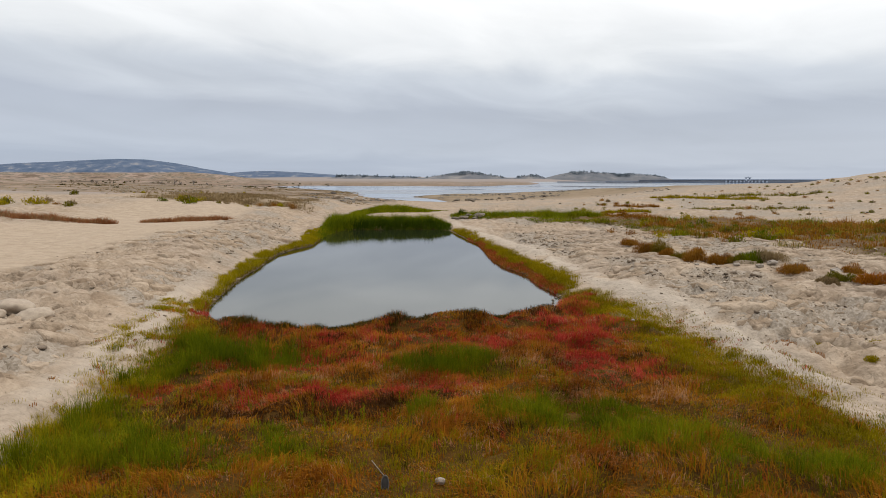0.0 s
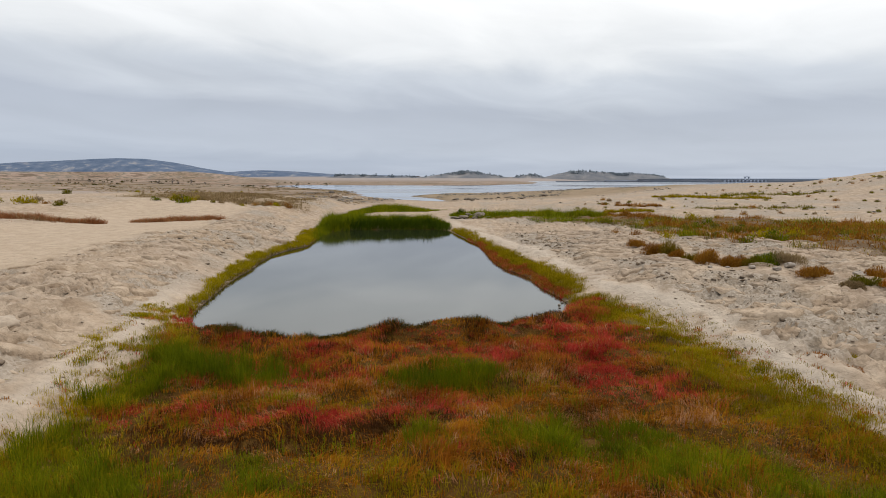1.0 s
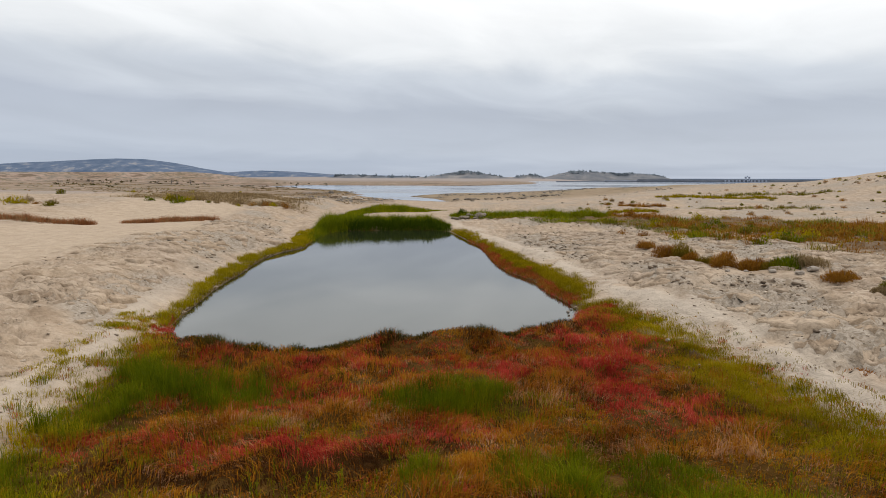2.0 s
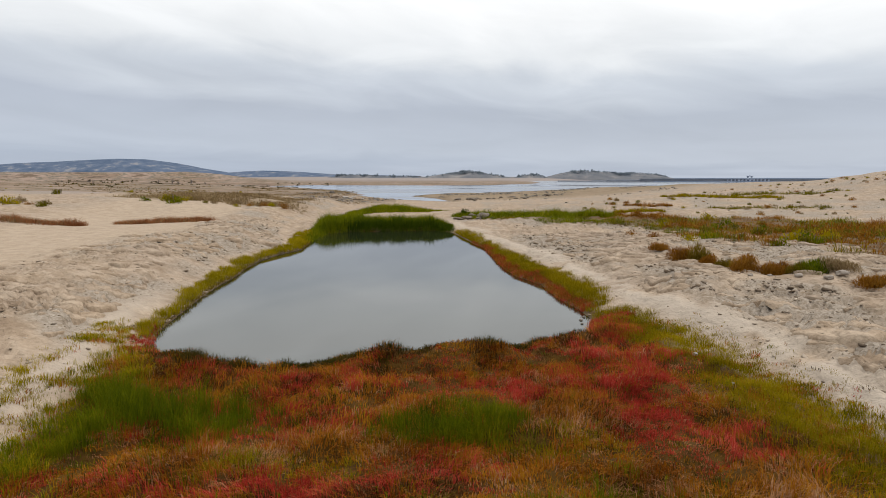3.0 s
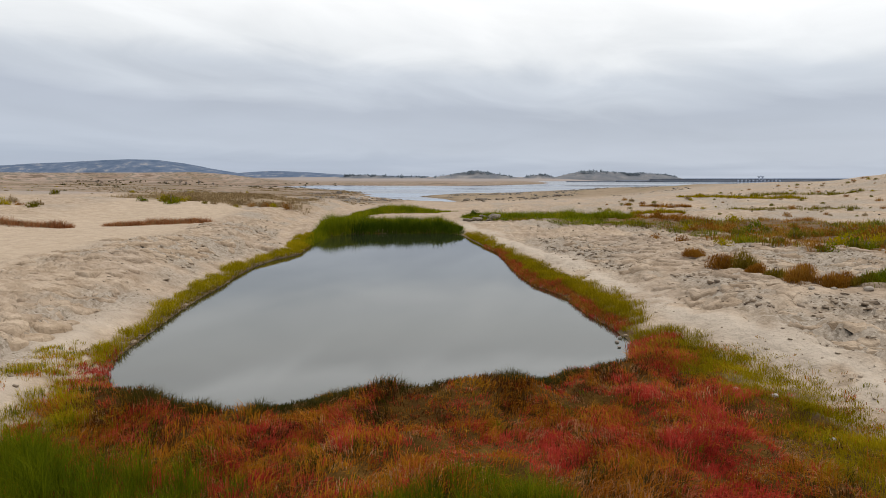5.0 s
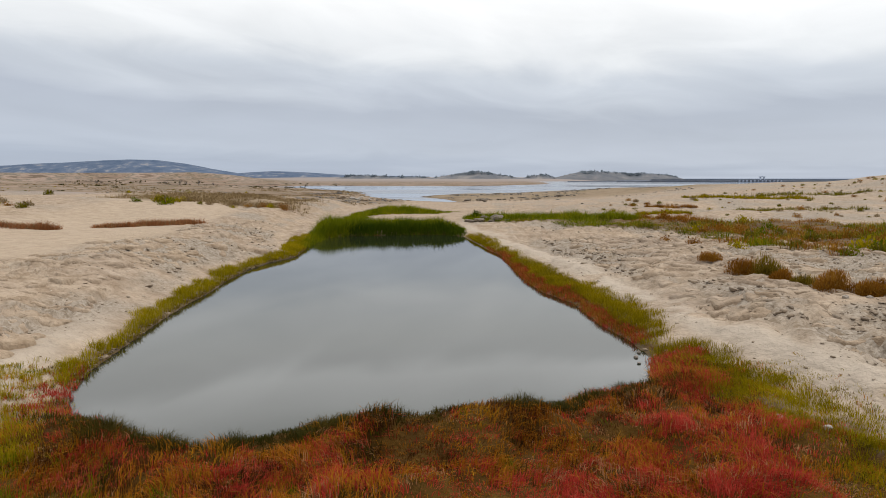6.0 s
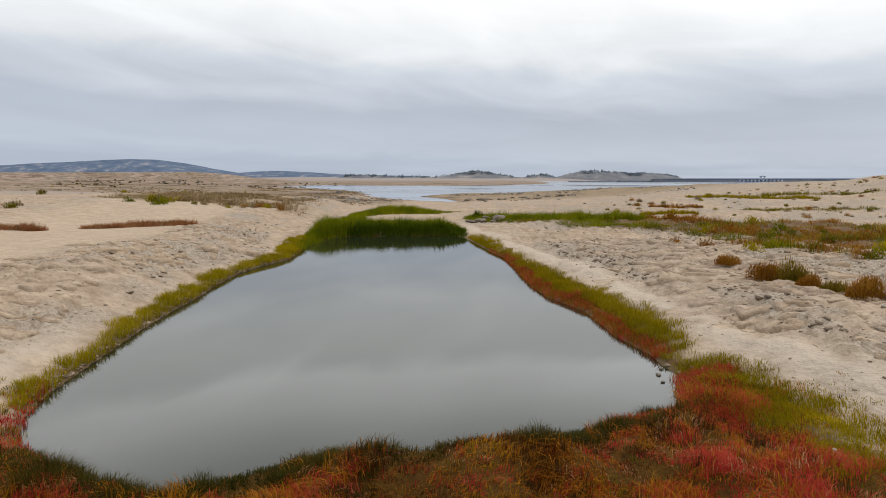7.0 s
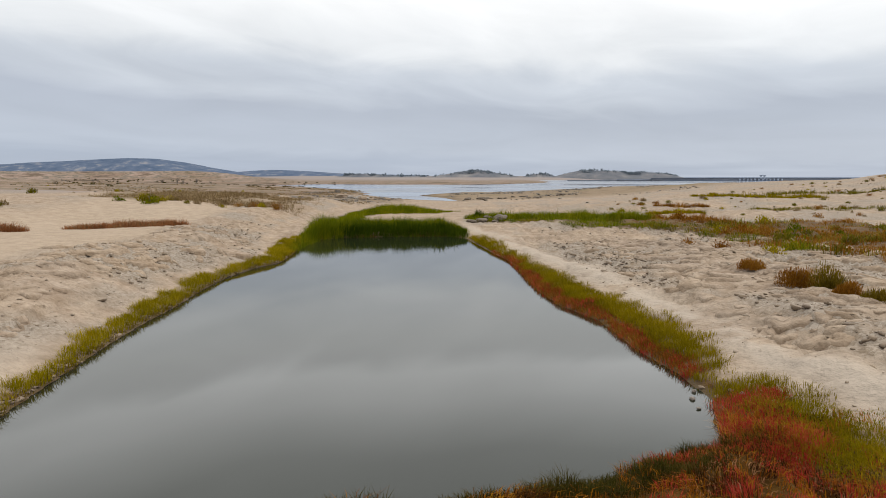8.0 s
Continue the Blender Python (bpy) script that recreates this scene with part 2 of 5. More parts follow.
    return dict(z=z, worn=worn * rough * near, rubbly=rubbly * rough, sd=sd, lk=lk, ul=ul, ur=ur, sand=sand, rocky=rocky, warm=warm, berm=berm, crack=crack * rough * near * smooth(0.6, 1.6, outside), ledge=ledge * step, meadow=meadow, dist=dist, scrub=scrub)


def ground_z(x, y):
    return plan(np.atleast_1d(x), np.atleast_1d(y))["z"]


# ---- mesh helpers ----


def mesh_of(name, verts, tris=None, quads=None, smooth_faces=False):
    """A mesh from arrays of vertices and of three- and four-cornered faces."""
    me = bpy.data.meshes.new(name)
    verts = np.asarray(verts, np.float32)
    me.vertices.add(len(verts))
    me.vertices.foreach_set("co", verts.ravel())
    loops, starts, at = [], [], 0
    for faces, n in ((quads, 4), (tris, 3)):
        if faces is None or not len(faces):
            continue
        faces = np.asarray(faces, np.int32)
        loops.append(faces.ravel())
        starts.append(at + n * np.arange(len(faces), dtype=np.int32))
        at += faces.size
    loops, starts = np.concatenate(loops), np.concatenate(starts)
    me.loops.add(len(loops))
    me.loops.foreach_set("vertex_index", loops)
    me.polygons.add(len(starts))
    me.polygons.foreach_set("loop_start", starts)
    me.update(calc_edges=True)
    if smooth_faces:
        me.polygons.foreach_set("use_smooth", np.ones(len(starts), bool))
    return me


def thing(name, me, material, label="", category="", group="", kind=""):
    ob = new(name, me)
    if material:
        me.materials.append(material)
    return tagged(ob, label, category, group, kind)


def part(name, me, material, parent, label=""):
    ob = new(name, me)
    if material and not me.materials:
        me.materials.append(material)
    ob.parent = parent
    if label:
        tagged(ob, label)
    return ob


def blades(x, y, z, height, width, lean, heading, bend=0.35, rng=None):
    """Grass blades: two lower corners, two at mid height, a tip. Returns vertices, quads, tris."""
    n = len(x)
    rng = rng or np.random.default_rng(1)
    face = rng.uniform(0, math.pi, n)
    wx, wy = np.cos(face) * width / 2, np.sin(face) * width / 2
    dx, dy = np.cos(heading), np.sin(heading)
    out = height * np.sin(lean)
    rise = height * np.cos(lean)
    mx, my, mz = x + dx * out * 0.4, y + dy * out * 0.4, z + rise * (0.55 + 0.1 * bend)
    tx, ty, tz = x + dx * out * (1 + bend), y + dy * out * (1 + bend), z + rise * (1 - bend * 0.35)
    v = np.empty((n, 5, 3))
    v[:, 0] = np.stack((x - wx, y - wy, z - 0.02), 1)
    v[:, 1] = np.stack((x + wx, y + wy, z - 0.02), 1)
    v[:, 2] = np.stack((mx + wx * 0.8, my + wy * 0.8, mz), 1)
    v[:, 3] = np.stack((mx - wx * 0.8, my - wy * 0.8, mz), 1)
    v[:, 4] = np.stack((tx, ty, tz), 1)
    base = 5 * np.arange(n)[:, None]
    return v.reshape(-1, 3), base + np.array([[0, 1, 2, 3]]), base + np.array([[3, 2, 4]])


def tufts(x, y, z, per, radius, height, width, spread, rng, bend=0.35, comb=None):
    """Blades in tufts round the given places; height may be one per tuft."""
    n = len(x)
    height = np.broadcast_to(height, (n,))
    k = np.repeat(np.arange(n), per)
    m = len(k)
    a, r = rng.uniform(0, 2 * math.pi, m), radius * np.sqrt(rng.uniform(0, 1, m))
    bx, by = x[k] + np.cos(a) * r, y[k] + np.sin(a) * r
    lean = np.abs(rng.normal(0, spread, m)) + 0.05
    sway = rng.normal(0, 0.5, n)[k]
    if comb is not None:
        a, sway = comb[k], rng.normal(0, 0.55, m)
    return blades(bx, by, z[k], height[k] * rng.uniform(0.55, 1.1, m), width * rng.uniform(0.7, 1.3, m), np.clip(lean, 0, 1.3),
                  a + sway, bend, rng)


# ---- materials ----


def material(name):
    m = bpy.data.materials.new(name)
    m.use_nodes = True
    return m, m.node_tree.nodes, m.node_tree.links, m.node_tree.nodes["Principled BSDF"]


def ramp_node(nodes, stops):
    r = nodes.new("ShaderNodeValToRGB")
    e = r.color_ramp.elements
    e[0].position, e[0].color = stops[0][0], (*stops[0][1], 1)
    e[1].position, e[1].color = stops[-1][0], (*stops[-1][1], 1)
    for pos, col in stops[1:-1]:
        e.new(pos).color = (*col, 1)
    return r


def noise_node(nodes, links, scale, detail=5.0, rough=0.6, vector=None):
    n = nodes.new("ShaderNodeTexNoise")
    n.inputs["Scale"].default_value, n.inputs["Detail"].default_value, n.inputs["Roughness"].default_value = scale, detail, rough
    if vector is not None:
        links.new(vector, n.inputs["Vector"])
    return n


def mix_node(nodes, links, fac, a, b, mode="MIX"):
    n = nodes.new("ShaderNodeMix")
    n.data_type, n.blend_type = "RGBA", mode
    for socket, v in ((n.inputs[0], fac), (n.inputs[6], a), (n.inputs[7], b)):
        if isinstance(v, tuple):
            socket.default_value = (*v, 1)
        elif isinstance(v, (int, float)):
            socket.default_value = v
        else:
            links.new(v, socket)
    return n.outputs[2]


def bump_node(nodes, links, heights, strength, distance, target):
    b = nodes.new("ShaderNodeBump")
    b.inputs["Strength"].default_value, b.inputs["Distance"].default_value = strength, distance
    links.new(heights, b.inputs["Height"])
    links.new(b.outputs[0], target.inputs["Normal"])
    return b


def blade_material(name, stops, patch=0.6, through_light=0.25):
    """Leaf colours that vary from blade to blade and in drifts."""
    m, nodes, links, bsdf = material(name)
    geo = nodes.new("ShaderNodeNewGeometry")
    drift = noise_node(nodes, links, patch, 3.0, 0.6, geo.outputs["Position"])
    mixv = nodes.new("ShaderNodeMath")
    mixv.operation = "MULTIPLY_ADD"
    links.new(geo.outputs["Random Per Island"], mixv.inputs[0])
    mixv.inputs[1].default_value = 0.45
    shift = nodes.new("ShaderNodeMath")
    shift.operation = "MULTIPLY_ADD"
    links.new(drift.outputs[0], shift.inputs[0])
    shift.inputs[1].default_value, shift.inputs[2].default_value = 1.3, -0.38
    links.new(shift.outputs[0], mixv.inputs[2])
    r = ramp_node(nodes, stops)
    links.new(mixv.outputs[0], r.inputs[0])
    links.new(r.outputs[0], bsdf.inputs["Base Color"])
    bsdf.inputs["Roughness"].default_value = 0.75
    bsdf.inputs["Specular IOR Level"].default_value = 0.04
    tr = nodes.new("ShaderNodeBsdfTranslucent")
    links.new(r.outputs[0], tr.inputs[0])
    mx = nodes.new("ShaderNodeMixShader")
    mx.inputs[0].default_value = through_light
    links.new(bsdf.outputs[0], mx.inputs[1])
    links.new(tr.outputs[0], mx.inputs[2])
    links.new(mx.outputs[0], nodes["Material Output"].inputs[0])
    return m


GREEN = blade_material("green_grass", [(0.0, (0.026, 0.04, 0.001)), (0.45, (0.08, 0.098, 0.001)), (1.0, (0.19, 0.17, 0.003))], 0.9, 0.28)
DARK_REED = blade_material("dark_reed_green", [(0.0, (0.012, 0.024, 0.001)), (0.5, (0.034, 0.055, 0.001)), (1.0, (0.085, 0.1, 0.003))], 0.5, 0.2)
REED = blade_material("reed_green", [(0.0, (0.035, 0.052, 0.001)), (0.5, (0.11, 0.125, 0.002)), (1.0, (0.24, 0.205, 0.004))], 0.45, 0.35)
RED = blade_material("red_weed", [(0.0, (0.15, 0.011, 0.006)), (0.45, (0.315, 0.026, 0.016)), (0.75, (0.42, 0.058, 0.036)), (1.0, (0.45, 0.165, 0.08))], 0.9, 0.3)
FRESH = blade_material("fresh_grass", [(0.0, (0.05, 0.068, 0.001)), (0.5, (0.125, 0.14, 0.002)), (1.0, (0.22, 0.2, 0.004))], 0.9, 0.3)
YELLOW = blade_material("yellow_grass", [(0.0, (0.085, 0.066, 0.001)), (0.5, (0.185, 0.137, 0.001)), (1.0, (0.28, 0.195, 0.002))], 0.6, 0.3)
GOLD = blade_material("golden_grass", [(0.0, (0.12, 0.095, 0.001)), (0.5, (0.23, 0.178, 0.002)), (1.0, (0.34, 0.24, 0.006))], 0.6, 0.3)
LEAF = blade_material("fresh_leaves", [(0.0, (0.05, 0.06, 0.001)), (0.5, (0.12, 0.12, 0.002)), (1.0, (0.22, 0.18, 0.006))], 1.5, 0.3)
RUSSET = blade_material("russet_stems", [(0.0, (0.11, 0.04, 0.014)), (0.5, (0.22, 0.082, 0.03)), (1.0, (0.33, 0.175, 0.075))], 0.8)
DARK_OLIVE = blade_material("dark_olive_leaves", [(0.0, (0.045, 0.034, 0.003)), (0.5, (0.125, 0.084, 0.006)), (1.0, (0.21, 0.135, 0.014))])
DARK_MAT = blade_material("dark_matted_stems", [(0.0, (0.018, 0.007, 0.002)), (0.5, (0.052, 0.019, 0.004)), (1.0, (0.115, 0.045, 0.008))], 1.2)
RUST = blade_material("rust_grass", [(0.0, (0.105, 0.027, 0.003)), (0.4, (0.22, 0.068, 0.005)), (0.7, (0.28, 0.114, 0.005)), (1.0, (0.34, 0.182, 0.01))])
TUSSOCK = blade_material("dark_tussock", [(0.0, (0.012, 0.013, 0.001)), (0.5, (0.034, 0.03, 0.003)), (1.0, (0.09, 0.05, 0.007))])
STRAW = blade_material("straw", [(0.0, (0.21, 0.085, 0.035)), (0.6, (0.34, 0.165, 0.075)), (1.0, (0.44, 0.28, 0.14))])
SCRUB = blade_material("scrub", [(0.0, (0.09, 0.058, 0.027)), (0.5, (0.178, 0.12, 0.056)), (1.0, (0.27, 0.195, 0.102))], 0.08)
OLIVE = blade_material("olive_leaves", [(0.0, (0.04, 0.038, 0.003)), (0.5, (0.115, 0.098, 0.006)), (1.0, (0.21, 0.155, 0.014))])
BROWN = blade_material("brown_leaves", [(0.0, (0.085, 0.028, 0.003)), (0.5, (0.2, 0.08, 0.007)), (1.0, (0.29, 0.155, 0.024))])
# far trees: haze is mixed into the leaf colour, pale and bluish
HAZY_WOODS = blade_material("far_woods", [(0.0, (0.11, 0.135, 0.16)), (0.5, (0.155, 0.185, 0.212)), (1.0, (0.22, 0.25, 0.275))], 0.01)


def ground_material():
    m, nodes, links, bsdf = material("dry_lake_bed")
    geo = nodes.new("ShaderNodeNewGeometry")
    pos = geo.outputs["Position"]
    zone = nodes.new("ShaderNodeAttribute")
    zone.attribute_name = "zone"
    sp = nodes.new("ShaderNodeSeparateColor")
    links.new(zone.outputs["Color"], sp.inputs[0])
    soil = nodes.new("ShaderNodeAttribute")
    soil.attribute_name = "soil"
    so = nodes.new("ShaderNodeSeparateColor")
    links.new(soil.outputs["Color"], so.inputs[0])
    fine, mid, wide = (noise_node(nodes, links, s, 5.0, 0.62, pos) for s in (8.0, 1.4, 0.16))
    sand = ramp_node(nodes, [(0.35, (0.203, 0.152, 0.107)), (0.5, (0.268, 0.211, 0.156)), (0.64, (0.318, 0.258, 0.196))])
    links.new(mid.outputs[0], sand.inputs[0])
    grains = ramp_node(nodes, [(0.34, (0.78, 0.76, 0.74)), (0.48, (0.96, 0.955, 0.95)), (0.62, (1.07, 1.065, 1.06))])
    links.new(fine.outputs[0], grains.inputs[0])
    col = mix_node(nodes, links, 0.8, sand.outputs[0], grains.outputs[0], "MULTIPLY")
    drift = ramp_node(nodes, [(0.35, (0.92, 0.90, 0.90)), (0.65, (1.06, 1.02, 0.96))])
    links.new(wide.outputs[0], drift.inputs[0])
    col = mix_node(nodes, links, 1.0, col, drift.outputs[0], "MULTIPLY")
    # stony grey patches
    chips = nodes.new("ShaderNodeTexVoronoi")
    chips.inputs["Scale"].default_value = 14.0
    links.new(pos, chips.inputs["Vector"])
    grey = ramp_node(nodes, [(0.0, (0.1, 0.08, 0.06)), (0.3, (0.2, 0.166, 0.13)), (0.8, (0.275, 0.235, 0.19))])
    links.new(chips.outputs["Color"], grey.inputs[0])
    col = mix_node(nodes, links, sp.outputs[1], col, grey.outputs[0])
    # dark grit plus painted shade of creases, pale salt crust along the track
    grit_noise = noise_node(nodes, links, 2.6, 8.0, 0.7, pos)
    grit_shade = ramp_node(nodes, [(0.50, (0, 0, 0)), (0.62, (1, 1, 1))])
    links.new(grit_noise.outputs[0], grit_shade.inputs[0])
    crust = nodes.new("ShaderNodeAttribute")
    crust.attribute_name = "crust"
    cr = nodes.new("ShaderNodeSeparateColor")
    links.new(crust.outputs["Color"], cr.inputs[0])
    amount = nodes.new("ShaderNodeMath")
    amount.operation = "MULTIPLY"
    links.new(grit_shade.outputs[0], amount.inputs[0])
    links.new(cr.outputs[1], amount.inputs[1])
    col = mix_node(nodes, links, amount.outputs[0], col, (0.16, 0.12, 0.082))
    # brown silty patches between the pale crust
    silt = noise_node(nodes, links, 0.55, 7.0, 0.68, pos)
    silty = ramp_node(nodes, [(0.54, (0, 0, 0)), (0.66, (0.32, 0.32, 0.32))])
    links.new(silt.outputs[0], silty.inputs[0])
    col = mix_node(nodes, links, silty.outputs[0], col, (0.245, 0.178, 0.118))
    # broken crust: thin crevices between plates, their shade painted dark
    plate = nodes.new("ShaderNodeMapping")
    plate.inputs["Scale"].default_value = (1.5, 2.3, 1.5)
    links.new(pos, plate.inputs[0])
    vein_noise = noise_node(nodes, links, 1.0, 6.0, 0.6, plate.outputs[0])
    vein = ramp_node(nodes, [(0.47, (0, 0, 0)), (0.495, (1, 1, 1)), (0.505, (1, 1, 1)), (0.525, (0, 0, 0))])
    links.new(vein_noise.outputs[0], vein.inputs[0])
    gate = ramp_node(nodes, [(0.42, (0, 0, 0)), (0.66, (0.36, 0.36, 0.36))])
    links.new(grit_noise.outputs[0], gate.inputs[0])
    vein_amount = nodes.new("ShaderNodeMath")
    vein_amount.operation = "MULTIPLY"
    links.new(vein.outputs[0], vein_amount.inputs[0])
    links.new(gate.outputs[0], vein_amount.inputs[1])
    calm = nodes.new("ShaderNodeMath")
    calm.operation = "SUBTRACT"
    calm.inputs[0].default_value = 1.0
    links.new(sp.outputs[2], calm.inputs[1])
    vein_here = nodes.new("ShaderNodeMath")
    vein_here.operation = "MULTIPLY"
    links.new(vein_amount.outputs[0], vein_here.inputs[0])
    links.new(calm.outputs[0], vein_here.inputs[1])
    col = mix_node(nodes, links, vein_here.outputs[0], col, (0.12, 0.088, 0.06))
    col = mix_node(nodes, links, cr.outputs[0], col, (0.335, 0.285, 0.228))
    # warm blown sand
    blown = ramp_node(nodes, [(0.38, (0.262, 0.2, 0.141)), (0.62, (0.315, 0.246, 0.178))])
    links.new(mid.outputs[0], blown.inputs[0])
    col = mix_node(nodes, links, sp.outputs[2], col, blown.outputs[0])
    # litter and roots under the weeds
    litter = ramp_node(nodes, [(0.3, (0.03, 0.014, 0.003)), (0.55, (0.065, 0.031, 0.005)), (0.75, (0.1, 0.053, 0.009))])
    links.new(grit_noise.outputs[0], litter.inputs[0])
    col = mix_node(nodes, links, sp.outputs[0], col, litter.outputs[0])
    # brown scrubby ground, wet mud, far shore clay
    brown = ramp_node(nodes, [(0.32, (0.085, 0.058, 0.03)), (0.5, (0.19, 0.138, 0.09)), (0.62, (0.13, 0.1, 0.055)), (0.74, (0.25, 0.195, 0.14))])
    drifts = noise_node(nodes, links, 0.09, 8.0, 0.68, pos)
    links.new(drifts.outputs[0], brown.inputs[0])
    col = mix_node(nodes, links, so.outputs[0], col, brown.outputs[0])
    col = mix_node(nodes, links, so.outputs[1], col, (0.085, 0.062, 0.036))
    band = nodes.new("ShaderNodeMapping")
    band.inputs["Scale"].default_value = (0.022, 0.03, 0.15)
    links.new(pos, band.inputs[0])
    strata = noise_node(nodes, links, 1.0, 5.0, 0.6, band.outputs[0])
    clay = ramp_node(nodes, [(0.34, (0.06, 0.042, 0.026)), (0.42, (0.2, 0.135, 0.095)), (0.455, (0.075, 0.06, 0.032)), (0.5, (0.22, 0.155, 0.115)), (0.535, (0.09, 0.078, 0.055)), (0.6, (0.25, 0.18, 0.14)), (0.67, (0.085, 0.058, 0.036))])
    links.new(strata.outputs[0], clay.inputs[0])
    col = mix_node(nodes, links, so.outputs[2], col, clay.outputs[0])
    # third crust mask: one flat tan, growing with distance and on the left flats
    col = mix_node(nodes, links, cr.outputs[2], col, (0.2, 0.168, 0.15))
    links.new(col, bsdf.inputs["Base Color"])
    bsdf.inputs["Roughness"].default_value = 0.92
    bsdf.inputs["Specular IOR Level"].default_value = 0.06
    clods = noise_node(nodes, links, 3.0, 4.0, 0.6, pos)
    add = nodes.new("ShaderNodeMath")
    add.operation = "MULTIPLY_ADD"
    links.new(fine.outputs[0], add.inputs[0])
    add.inputs[1].default_value = 0.12
    links.new(clods.outputs[0], add.inputs[2])
    cut = nodes.new("ShaderNodeMath")
    cut.operation = "MULTIPLY_ADD"
    links.new(vein_here.outputs[0], cut.inputs[0])
    cut.inputs[1].default_value = -0.2
    links.new(add.outputs[0], cut.inputs[2])
    bump_node(nodes, links, cut.outputs[0], 0.9, 0.16, bsdf)
    return m


def water_material(name, body, rough, ripple):
    m, nodes, links, bsdf = material(name)
    geo = nodes.new("ShaderNodeNewGeometry")
    silt = noise_node(nodes, links, 0.25, 3.0, 0.5, geo.outputs["Position"])
    r = ramp_node(nodes, [(0.3, body), (0.7, tuple(c * 1.12 for c in body))])
    links.new(silt.outputs[0], r.inputs[0])
    links.new(r.outputs[0], bsdf.inputs["Base Color"])
    bsdf.inputs["Roughness"].default_value = rough
    bsdf.inputs["IOR"].default_value = 1.33 if rough else 1.6
    wave = noise_node(nodes, links, 1.6, 3.0, 0.5, geo.outputs["Position"])
    bump_node(nodes, links, wave.outputs[0], ripple, 0.02, bsdf)
    if rough:
        streak = nodes.new("ShaderNodeMapping")
        streak.inputs["Scale"].default_value = (0.004, 0.022, 0.02)
        links.new(geo.outputs["Position"], streak.inputs[0])
        wind = noise_node(nodes, links, 1.0, 4.0, 0.55, streak.outputs[0])
        calm = ramp_node(nodes, [(0.44, (0.03, 0.03, 0.03)), (0.56, (0.32, 0.32, 0.32))])
        links.new(wind.outputs[0], calm.inputs[0])
        links.new(calm.outputs[0], bsdf.inputs["Roughness"])
    return m


def stone_material(name, dark, light):
    m, nodes, links, bsdf = material(name)
    geo = nodes.new("ShaderNodeNewGeometry")
    n = noise_node(nodes, links, 6.0, 6.0, 0.65, geo.outputs["Position"])
    addv = nodes.new("ShaderNodeMath")
    addv.operation = "MULTIPLY_ADD"
    links.new(geo.outputs["Random Per Island"], addv.inputs[0])
    addv.inputs[1].default_value = 0.3
    links.new(n.outputs[0], addv.inputs[2])
    r = ramp_node(nodes, [(0.35, dark), (0.9, light)])
    links.new(addv.outputs[0], r.inputs[0])
    links.new(r.outputs[0], bsdf.inputs["Base Color"])
    bsdf.inputs["Roughness"].default_value = 0.9
    bump_node(nodes, links, n.outputs[0], 0.5, 0.03, bsdf)
    return m


GROUND = ground_material()
POND_WATER = water_material("pond_water", (0.011, 0.013, 0.007), 0.0, 0.003)
LAKE_WATER = water_material("lake_water", (0.095, 0.11, 0.135), 0.10, 0.2)
STONE = stone_material("grey_stone", (0.06, 0.039, 0.023), (0.225, 0.165, 0.11))
BROWN_ROCK = stone_material("brown_rock", (0.04, 0.029, 0.019), (0.125, 0.095, 0.066))
DARK_ROCK = stone_material("dark_rock", (0.045, 0.037, 0.03), (0.17, 0.14, 0.112))
PALE_STONE = stone_material("pale_stone", (0.124, 0.105, 0.0868), (0.248, 0.217, 0.183))

# ---- ground ----


def growing(start, stop, step, rate):
    out, at = [], start
    while at < stop:
        out.append(at)
        at, step = at + step, step * rate
    return np.array(out + [stop])


side = growing(20.0, 4300.0, 0.13, 1.078)
GX = np.concatenate((-side[::-1], np.arange(-19.88, -6.5, 0.115), np.arange(-6.5, 4.0, 0.19), np.arange(4.0, 19.93, 0.115), side))
GY = np.concatenate((-growing(-6.0, 1500.0, 0.5, 1.25)[::-1], np.arange(6.2, 9.4, 0.2), np.arange(9.5, 34.0, 0.12), growing(34.0, 250.0, 0.12, 1.026), growing(255.0, 4700.0, 5.0, 1.05)))
gx, gy = np.meshgrid(GX, GY)
info = plan(gx.ravel(), gy.ravel())
rows_n, cols_n = gx.shape
idx = np.arange(rows_n * cols_n).reshape(rows_n, cols_n)
quads = np.stack((idx[:-1, :-1], idx[:-1, 1:], idx[1:, 1:], idx[1:, :-1]), -1).reshape(-1, 4)
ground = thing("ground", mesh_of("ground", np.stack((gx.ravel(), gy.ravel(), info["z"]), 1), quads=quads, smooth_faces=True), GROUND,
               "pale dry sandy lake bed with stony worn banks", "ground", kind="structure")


def paint(me, name, r, g, b):
    layer = me.color_attributes.new(name, "FLOAT_COLOR", "POINT")
    layer.data.foreach_set("color", np.stack((r, g, b, np.ones_like(r)), 1).astype(np.float32).ravel())


HOLLOW = [(-0.6, 73.5), (5.6, 67), (9.5, 61.5), (14, 56), (14.4, 47.5), (16.3, 41), (17.2, 36), (18.0, 31.5), (19.8, 28.5), (26, 26.5), (44, 26), (48, 52), (37, 59), (27, 64.5), (21, 69), (16, 72.5), (9, 78), (0, 77)]
X, Y = gx.ravel(), gy.ravel()
litter_mask = (1 - smooth(-0.9, 0.1, np.maximum(info["ul"], info["ur"]) + (fbm(X * 2.2, Y * 2.2, 3, 81) - 0.5) * 1.4)) * (1 - smooth(60.5, 62, Y))
litter_mask = litter_mask * np.where((X < -5) & (Y > 22), smooth(0.75, 0.3, info["sd"]), 1)
in_hollow = smooth(0.5, -1.5, outline_distance(X, Y, HOLLOW) + (fbm(X * 0.45, Y * 0.45, 4, 111) - 0.5) * -5.0)
litter_mask = np.maximum(litter_mask, 0.75 * in_hollow)
